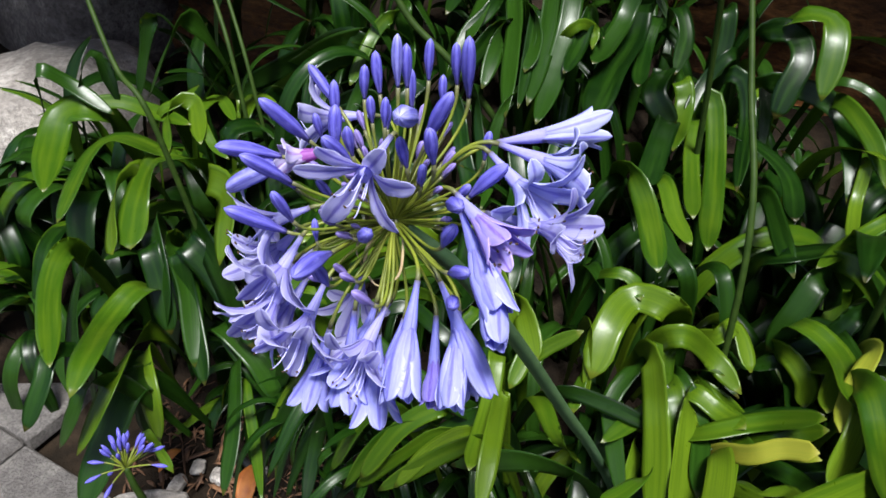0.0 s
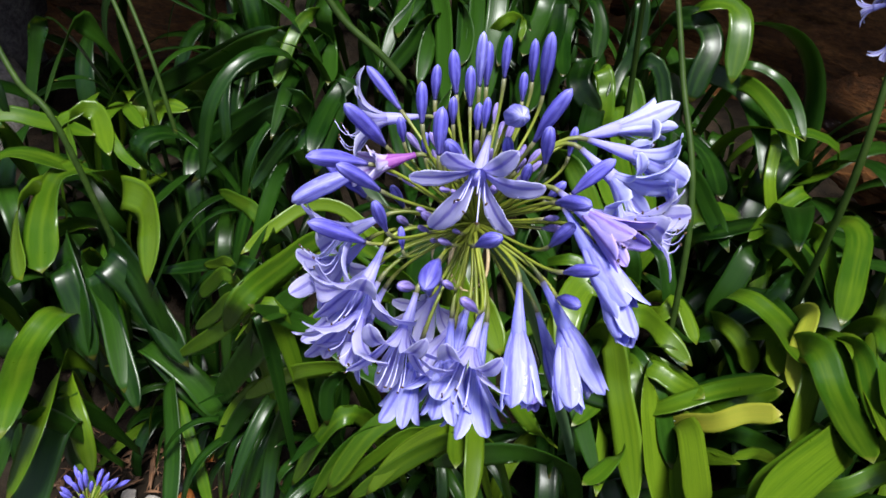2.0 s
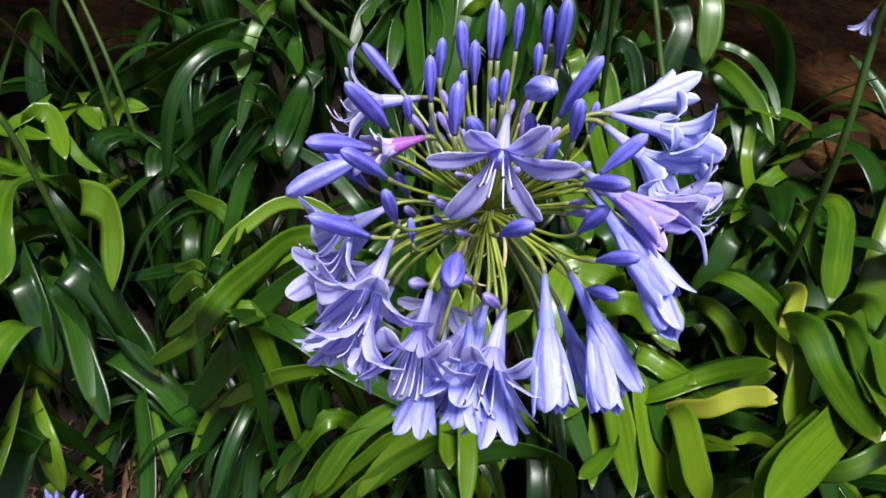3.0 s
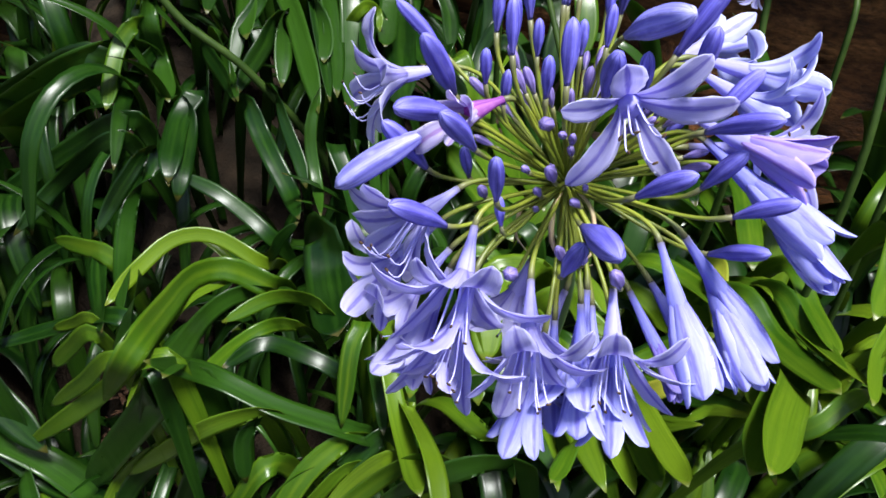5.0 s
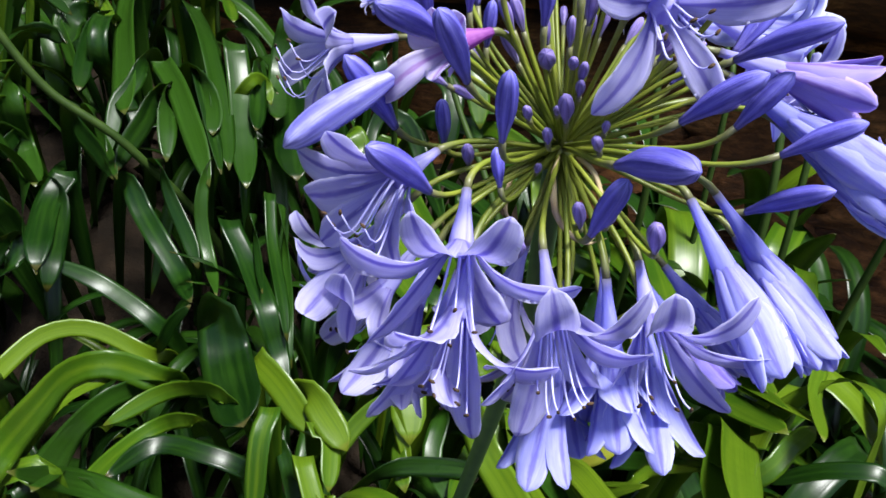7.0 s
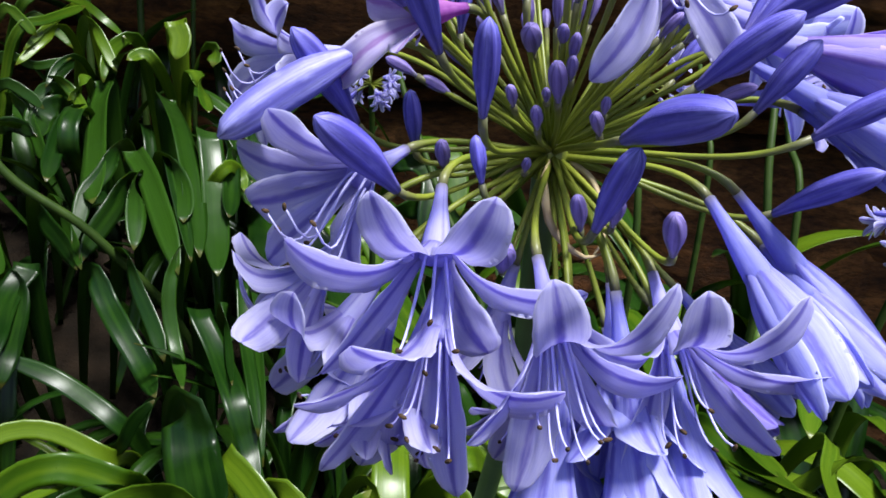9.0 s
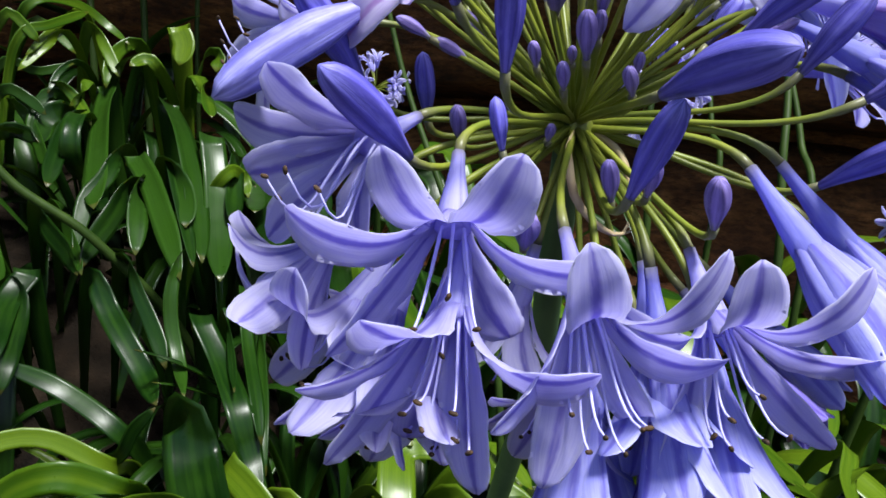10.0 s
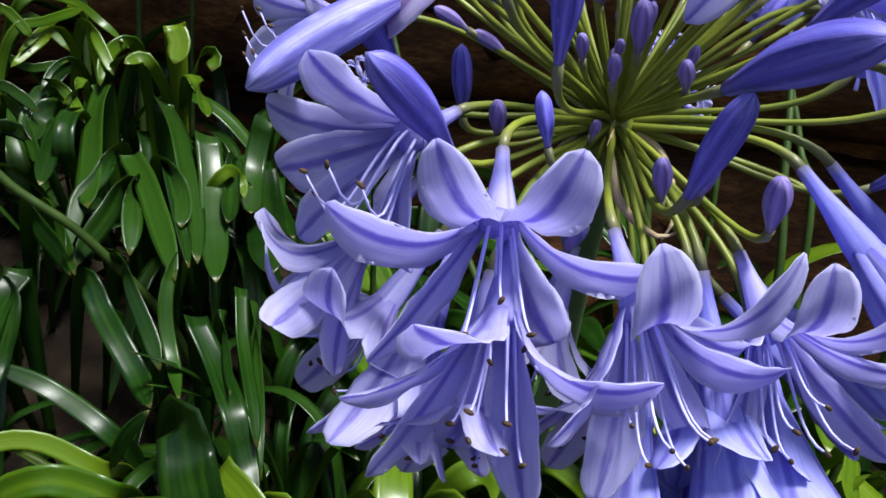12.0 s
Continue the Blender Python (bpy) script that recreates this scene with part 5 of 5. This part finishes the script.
bud((0.0000, 0.3060, 1.0300), (0.0053, 0.2942, 1.0507), head, 0.144)
bud((-0.0050, 0.3180, 1.0715), (-0.0075, 0.3123, 1.0940), head, 0.144)
bud((-0.0404, 0.3000, 1.0380), (-0.0356, 0.2796, 1.0565), head, 0.128)
bud((-0.0570, 0.3665, 1.0700), (-0.0573, 0.3700, 1.0921), head, 0.128)
bud((0.0010, 0.3807, 1.0740), (0.0011, 0.3828, 1.0902), head, 0.144)
bud((-0.0291, 0.3590, 1.0690), (-0.0288, 0.3604, 1.0838), head, 0.160)
bud((-0.0437, 0.4003, 1.0670), (-0.0429, 0.4020, 1.0875), head, 0.136)
bud((-0.0185, 0.3307, 1.0620), (-0.0221, 0.3287, 1.0807), head, 0.152)
bud((0.0240, 0.3580, 1.0510), (0.0263, 0.3598, 1.0681), head, 0.144)
bud((-0.0528, 0.3749, 1.0450), (-0.0533, 0.3734, 1.0611), head, 0.144)
bud((-0.0545, 0.3330, 1.0700), (-0.0535, 0.3366, 1.0939), head, 0.144)
bud((-0.0660, 0.3699, 1.0580), (-0.0685, 0.3680, 1.0736), head, 0.152)
bud((-0.0381, 0.3760, 1.0640), (-0.0389, 0.3765, 1.0801), head, 0.152)
bud((-0.0342, 0.3897, 1.0750), (-0.0364, 0.3938, 1.0991), head, 0.128)
bud((-0.0479, 0.3531, 1.0560), (-0.0502, 0.3512, 1.0746), head, 0.144)
bud((-0.0455, 0.3217, 1.0678), (-0.0570, 0.3061, 1.0920), head, 0.120)
bud((-0.0298, 0.3436, 1.0780), (-0.0290, 0.3444, 1.0944), head, 0.136)
bud((-0.0147, 0.3500, 1.0790), (-0.0216, 0.3115, 1.1000), head, 0.120, BUD_PALE)
bud((0.0163, 0.3910, 1.0731), (0.0146, 0.3856, 1.1110), head, 0.104)
bud((-0.0187, 0.3858, 1.0809), (-0.0190, 0.3870, 1.1060), head, 0.120)
bud((-0.0067, 0.3933, 1.0821), (-0.0060, 0.3950, 1.1060), head, 0.112)
bud((0.0095, 0.3926, 1.0800), (0.0080, 0.3920, 1.1050), head, 0.112)
bud((-0.0238, 0.3817, 1.0829), (-0.0238, 0.3825, 1.1130), head, 0.096, BUD_PALE)
bud((-0.0163, 0.4250, 1.0500), (-0.0170, 0.4281, 1.0750), head, 0.128)
bud((0.0080, 0.3400, 1.0350), (0.0150, 0.3350, 1.0490), head, 0.160)
bud((-0.0110, 0.3290, 1.0520), (-0.0100, 0.3250, 1.0670), head, 0.160)
bud((-0.0572, 0.3351, 1.0230), (-0.0637, 0.3303, 1.0298), head, 0.155, BUD_SMALL)
bud((-0.0541, 0.3317, 1.0307), (-0.0631, 0.3252, 1.0414), head, 0.155, BUD_SMALL)
bud((-0.0474, 0.3220, 1.0231), (-0.0556, 0.3177, 1.0298), head, 0.155, BUD_SMALL)
bud((-0.0427, 0.3252, 1.0277), (-0.0476, 0.3208, 1.0329), head, 0.155, BUD_SMALL)
bud((-0.0561, 0.3461, 1.0275), (-0.0628, 0.3415, 1.0336), head, 0.155, BUD_SMALL)
bud((-0.0623, 0.3668, 1.0059), (-0.0697, 0.3600, 1.0161), head, 0.155, BUD_SMALL)
bud((-0.0504, 0.3218, 0.9976), (-0.0579, 0.3181, 1.0088), head, 0.155, BUD_SMALL)
bud((-0.0362, 0.3015, 0.9941), (-0.0468, 0.2962, 1.0081), head, 0.155, BUD_SMALL)
bud((-0.0626, 0.3379, 0.9828), (-0.0738, 0.3263, 0.9948), head, 0.155, BUD_SMALL)
bud((-0.0401, 0.3405, 1.0351), (-0.0456, 0.3358, 1.0421), head, 0.155, BUD_SMALL)
bud((-0.0398, 0.3568, 1.0408), (-0.0528, 0.3460, 1.0488), head, 0.155, BUD_SMALL)
bud((-0.0458, 0.3399, 1.0444), (-0.0527, 0.3339, 1.0498), head, 0.155, BUD_SMALL)
bud((-0.0456, 0.3438, 1.0287), (-0.0510, 0.3394, 1.0329), head, 0.155, BUD_SMALL)
bud((-0.0499, 0.3453, 1.0085), (-0.0546, 0.3400, 1.0136), head, 0.155, BUD_SMALL)
bud((-0.0466, 0.3143, 1.0001), (-0.0536, 0.3080, 1.0101), head, 0.155, BUD_SMALL)
small_rng = random.Random(3)
for k in range(30):
    out = Vector((small_rng.uniform(-0.7, 1), small_rng.uniform(-0.7, 1), small_rng.uniform(0.2, 1.2)))
    out = (out.normalized() + AXIS * 0.2).normalized()
    n_out = small_rng.uniform(0.034, 0.058)
    bud(HUB + out * n_out, HUB + out * (n_out + small_rng.uniform(0.009, 0.014)), head, 0.155, BUD_SMALL)


def bract(points, width):
    """A dry curled strip that hangs under the stalks."""
    line = smooth_line([HUB + Vector(p) for p in points], 14)
    sides, normals = [], []
    for i, p in enumerate(line):
        t = (line[min(i + 1, 13)] - line[max(i - 1, 0)]).normalized()
        s = t.cross(Vector((0.5, 0.8, 0.2))).normalized()
        sides.append(s)
        normals.append(s.cross(t))
    widths = [width * max(0.15, math.sin(math.pi * (0.25 + 0.72 * i / 13))) for i in range(14)]
    part("bract", blade(line, sides, normals, widths, [0.5] * 14, 0.0003, 5), BRACT, head, "dry tan curled bract")


bract(((-0.003, -0.004, 0.0), (-0.014, -0.012, -0.004), (-0.018, -0.020, -0.016), (-0.012, -0.028, -0.024), (-0.004, -0.032, -0.022)), 0.0026)
bract(((0.002, -0.005, 0.0), (0.004, -0.016, -0.006), (0.002, -0.024, -0.020), (-0.006, -0.026, -0.027)), 0.0022)
bract(((-0.005, 0.002, -0.001), (-0.018, 0.004, -0.008), (-0.024, 0.0, -0.020), (-0.020, -0.006, -0.028)), 0.0020)


# ---- paving, stones and litter in front ----
def stone(name, x, y, z, size, seed, mat, label, category="stone", group=""):
    bm = bmesh.new()
    bmesh.ops.create_icosphere(bm, subdivisions=3, radius=1.0)
    for v in bm.verts:
        p = v.co.copy()
        k = 1 + 0.22 * noise.noise(p * 1.3 + Vector((seed, 0, 0))) + 0.10 * noise.noise(p * 3.1 + Vector((0, seed, 0)))
        flat = 0.72 if p.z > 0 else 1.0
        v.co = Vector((math.copysign(abs(p.x) ** 0.75, p.x) * k * size[0], math.copysign(abs(p.y) ** 0.75, p.y) * k * size[1], math.copysign(abs(p.z) ** 0.6, p.z) * k * size[2] * flat))
    me = bpy.data.meshes.new(name)
    bm.to_mesh(me)
    bm.free()
    me.materials.append(mat)
    me.polygons.foreach_set("use_smooth", [True] * len(me.polygons))
    ob = new(name, me)
    ob.matrix_world = pose(x, y, z, 0, 0, seed * 47)
    return tagged(ob, label, category, group)


stone("boulder", -1.42, 2.70, -0.14, (0.42, 0.36, 0.38), 1, ROCK_GREY, "pale grey boulder with a flat sunlit top", "rock")
stone("boulder", -2.1, 2.75, -0.23, (0.36, 0.34, 0.36), 2, ROCK_GREY, "pale grey boulder with a flat sunlit top", "rock")
stone("boulder", -1.55, 3.55, 0.0, (0.5, 0.34, 0.6), 3, ROCK_SHADE, "weathered grey boulder, coloured dark for the shade of the bank", "rock")
stone("boulder", -2.4, 3.6, 0.0, (0.5, 0.34, 0.6), 5, ROCK_SHADE, "weathered grey boulder, coloured dark for the shade of the bank", "rock")
stone("edging_stone", -0.66, 1.10, -0.34, (0.10, 0.05, 0.04), 4, ROCK_GREY, "pale edging stone beside the paving", "stone")
stone("pebble", -0.50, 1.20, -0.345, (0.030, 0.022, 0.014), 7, ROCK_GREY, "small pale pebble in the leaf litter", "stone", "pebbles in the litter")
stone("pebble", -0.604, 1.175, -0.342, (0.030, 0.020, 0.014), 13, ROCK_GREY, "small pale pebble in the leaf litter", "stone", "pebbles in the litter")
stone("pebble", -0.564, 1.229, -0.342, (0.018, 0.024, 0.012), 15, ROCK_GREY, "small pale pebble in the leaf litter", "stone", "pebbles in the litter")
stone("pebble", -0.430, 1.215, -0.342, (0.016, 0.014, 0.010), 17, ROCK_GREY, "small pale pebble in the leaf litter", "stone", "pebbles in the litter")
stone("pebble", -0.43, 1.10, -0.345, (0.022, 0.026, 0.013), 9, ROCK_GREY, "small pale pebble in the leaf litter", "stone", "pebbles in the litter")
stone("pebble", -0.30, 1.30, -0.335, (0.035, 0.020, 0.015), 11, ROCK_GREY, "small pale pebble in the leaf litter", "stone", "pebbles in the litter")
stone("edging_stone", -0.34, 1.24, -0.35, (0.08, 0.06, 0.04), 6, ROCK_GREY, "pale stone lying in leaf litter", "stone")


def build_paving():
    """Square sandstone pavers, laid at an angle to the bed."""
    paving = tagged(new("pavement"), "grey sandstone pavers with narrow dark joints", "pavement", kind="structure")
    bm = bmesh.new()
    bmesh.ops.create_cube(bm, size=1.0)
    bmesh.ops.scale(bm, vec=(0.392, 0.392, 0.05), verts=bm.verts)
    bmesh.ops.bevel(bm, geom=bm.edges[:], offset=0.005, segments=1, affect="EDGES")
    me = bpy.data.meshes.new("paver")
    bm.to_mesh(me)
    bm.free()
    me.materials.append(PAVER)
    r = random.Random(8)
    turn = pose(-1.029, 1.314, -0.372, 0, 0, -31)
    for i in range(-6, 4):
        for j in range(-7, 3):
            m = turn @ pose((i + 0.5) * 0.40, (j + 0.5) * 0.40, r.uniform(-0.003, 0.003), r.uniform(-0.3, 0.3), r.uniform(-0.3, 0.3), r.uniform(-0.4, 0.4))
            if m.translation.x < -0.83 + 0.15 * (1.2 - m.translation.y):
                ob = new("paver", me)
                ob.parent = paving
                ob.matrix_local = m


build_paving()


def build_litter():
    r = random.Random(21)
    verts, faces = [], []
    for k in range(620):
        x, y = r.uniform(-0.75, -0.15), r.uniform(0.95, 1.5)
        z = ground_z(x, y) + 0.012 + r.uniform(0, 0.012)
        a, ln, w = r.uniform(0, 6.3), r.uniform(0.010, 0.06) * r.choice((0.5, 1, 1, 1.8)), r.uniform(0.002, 0.012) * r.choice((0.35, 0.6, 1, 1.3))
        d, s = Vector((math.cos(a), math.sin(a), r.uniform(-0.15, 0.3))), Vector((-math.sin(a), math.cos(a), r.uniform(-0.4, 0.4)))
        c = Vector((x, y, z))
        i = len(verts)
        for u, ww in ((-1, 0.2), (-0.4, 0.9), (0.3, 1.0), (1, 0.15)):
            for q in (-1, 1):
                verts.append(c + d * (u * ln / 2) + s * (q * ww * w / 2) + Vector((0, 0, 0.006 * (1 - u * u))))
        for q in range(3):
            faces.append((i + 2 * q, i + 2 * q + 1, i + 2 * q + 3, i + 2 * q + 2))
    ob = link_mesh("leaf_litter", verts, faces, None, DEBRIS)
    md = ob.modifiers.new("thickness", "SOLIDIFY")
    md.thickness = 0.0012
    tagged(ob, "brown dry leaf litter and twigs on the soil", "leaf litter", kind="stuff")


build_litter()


def fallen_leaf(x, y, size, seed, label):
    r = random.Random(seed)
    n = 9
    a = r.uniform(0, 6.3)
    z0 = ground_z(x, y) + 0.03
    d = Vector((math.cos(a), math.sin(a), 0.15))
    centres = [Vector((x, y, z0 + 0.02 * math.sin(2.6 * i / (n - 1)))) + d * (size * (i / (n - 1) - 0.5)) for i in range(n)]
    side = Vector((-math.sin(a), math.cos(a), 0.1)).normalized()
    widths = [max(0.002, size * 0.42 * math.sin(math.pi * (i + 0.3) / (n - 0.4)) ** 0.8) for i in range(n)]
    ob = link_mesh("fallen_leaf", *blade(centres, [side] * n, [Vector((0, 0, 1))] * n, widths, [0.3] * n, 0.001, 5), ORANGE_LEAF)
    tagged(ob, label, "dead leaf", "fallen leaves")


fallen_leaf(-0.633, 1.236, 0.07, 1, "curled orange dead leaf on the soil")
fallen_leaf(-0.375, 1.274, 0.07, 2, "curled orange dead leaf on the soil")
fallen_leaf(-0.423, 1.150, 0.12, 3, "flat reddish brown dead leaf on the soil")

hose_line = smooth_line([Vector((-0.47, 1.26, -0.335)), Vector((-0.37, 1.172, -0.33)), Vector((-0.26, 1.12, -0.315)), Vector((-0.05, 1.12, -0.18))], 24)
HOSE = plain_material("hose_black", (0.008, 0.008, 0.009), (0.02, 0.02, 0.02), 30, 0.35)
tagged(link_mesh("irrigation_hose", *tube(hose_line, [0.010] * 24, 10), HOSE), "thin black irrigation hose lying on the soil", "hose")


# ---- other flower stems ----
def far_flower(points, size, count, seed, label, open_share=0.6, up=0.35):
    """Another flower of the bed, smaller in view: a stem, a ball of florets and buds."""
    r = random.Random(seed)
    thing = tagged(new("agapanthus_flower"), label, "flower", "other flowers of the bed")
    line = smooth_line([Vector(p) for p in points], 30)
    part("scape", tube(line, [0.0042 + 0.003 * i / 29 for i in range(30)], 10), STALK, thing)
    top = line[0]
    for k in range(count):
        out = Vector((r.gauss(0, 1), r.gauss(0, 1), r.gauss(up, 0.9))).normalized()
        base = top + out * size * r.uniform(0.42, 0.55)
        d = (out + Vector((0, 0, -0.35 if out.z < 0.5 else 0.1))).normalized()
        stalk = hermite(top, out * size * 0.4, base, d * size * 0.3, 8)
        part("pedicel", tube(stalk, [0.0011] * 8, 6), PEDICEL, thing)
        if r.random() < open_share:
            z, s, q = frame_along(d)
            m = Matrix(((s.x, q.x, z.x, base.x), (s.y, q.y, z.y, base.y), (s.z, q.z, z.z, base.z), (0, 0, 0, 1)))
            body = part("floret", tube([Vector((0, 0, size * 0.2 * i / 5)) for i in range(6)], [0.0018 + 0.0006 * i for i in range(6)], 8), TUBE, thing)
            body.matrix_local = m
            for j in range(6):
                part("petal", petal_blade(size * 0.19, size * 0.33, size * 0.11, 15, r.uniform(60, 95), 60 * j, 0.0036, 0, 0, 5), PETAL, body)
        else:
            part("bud", tube([base + d * (size * 0.34 * i / 7) for i in range(8)], [size * v for v in (0.014, 0.022, 0.032, 0.042, 0.046, 0.042, 0.028, 0.004)], 10, 0.03), BUD, thing)
    return thing


far_flower(((0.685, 0.847, 0.965), (0.665, 0.83, 0.90), (0.655, 0.80, 0.70), (0.70, 0.86, 0.3), (0.72, 0.9, 0.05)), 0.085, 22, 1, "pale blue agapanthus flower on a thin stem against the rock")
far_flower(((0.84, 0.50, 0.83), (0.81, 0.52, 0.73), (0.80, 0.56, 0.4), (0.82, 0.6, 0.0)), 0.09, 22, 2, "blue agapanthus flower among the leaves of the bank")
far_flower(((0.477, 1.216, 0.925), (0.50, 1.24, 0.82), (0.54, 1.28, 0.5), (0.55, 1.3, 0.15)), 0.060, 22, 3, "pale lilac agapanthus flower in the shade behind")
far_flower(((-0.404, 0.652, 0.405), (-0.392, 0.650, 0.33), (-0.36, 0.70, 0.0), (-0.36, 0.74, -0.36)), 0.064, 28, 4, "young agapanthus flower with tight deep blue buds", 0.0, 1.3)


def stem(points, r0, r1, label):
    line = smooth_line([Vector(p) for p in points], 30)
    return tagged(link_mesh("flower_stem", *tube(line, [r0 + (r1 - r0) * i / 29 for i in range(30)], 10), STALK), label, "flower stem", "bare flower stems of the bed")


STEM = "bare green agapanthus flower stem rising from the leaves"
stem(((0.50, 1.25, 1.10), (0.505, 1.173, 0.934), (0.503, 1.065, 0.787), (0.497, 0.911, 0.576), (0.50, 0.85, 0.05)), 0.0042, 0.006, STEM)
stem(((-0.10, 1.36, 0.93), (-0.030, 1.320, 0.800), (0.071, 1.285, 0.702), (0.20, 1.28, 0.5), (0.24, 1.3, 0.2)), 0.006, 0.0075, STEM)
stem(((-0.76, 1.66, 0.95), (-0.684, 1.543, 0.788), (-0.610, 1.435, 0.644), (-0.537, 1.369, 0.560), (-0.47, 1.38, 0.1), (-0.45, 1.42, -0.36)), 0.0045, 0.007, STEM)
stem(((-0.55, 1.88, 0.85), (-0.494, 1.785, 0.706), (-0.434, 1.667, 0.549), (-0.40, 1.62, 0.2), (-0.40, 1.6, -0.34)), 0.0045, 0.006, STEM)
stem(((-0.51, 1.88, 0.85), (-0.461, 1.784, 0.707), (-0.395, 1.650, 0.529), (-0.36, 1.62, 0.2), (-0.36, 1.6, -0.3)), 0.004, 0.0055, STEM)
stem(((0.75, 0.72, 1.10), (0.703, 0.668, 0.981), (0.659, 0.635, 0.900), (0.635, 0.603, 0.745), (0.65, 0.62, 0.4), (0.68, 0.66, 0.0)), 0.004, 0.006, STEM)
stem(((0.95, 0.80, 1.0), (0.917, 0.743, 0.896), (0.852, 0.673, 0.748), (0.83, 0.66, 0.0)), 0.0045, 0.006, STEM)
stem(((1.05, 1.0, 0.98), (1.015, 0.951, 0.878), (0.967, 0.893, 0.762), (0.96, 0.9, 0.0)), 0.0045, 0.006, STEM)
stem(((0.31, 2.15, 1.2), (0.299, 2.125, 1.097), (0.274, 2.043, 0.843), (0.27, 2.03, 0.3)), 0.007, 0.009, STEM)
stem(((0.44, 2.18, 1.2), (0.429, 2.158, 1.108), (0.404, 2.090, 0.890), (0.40, 2.07, 0.3)), 0.007, 0.009, STEM)
stem(((0.60, 2.2, 1.2), (0.577, 2.176, 1.121), (0.541, 2.122, 0.917), (0.53, 2.1, 0.3)), 0.005, 0.007, STEM)
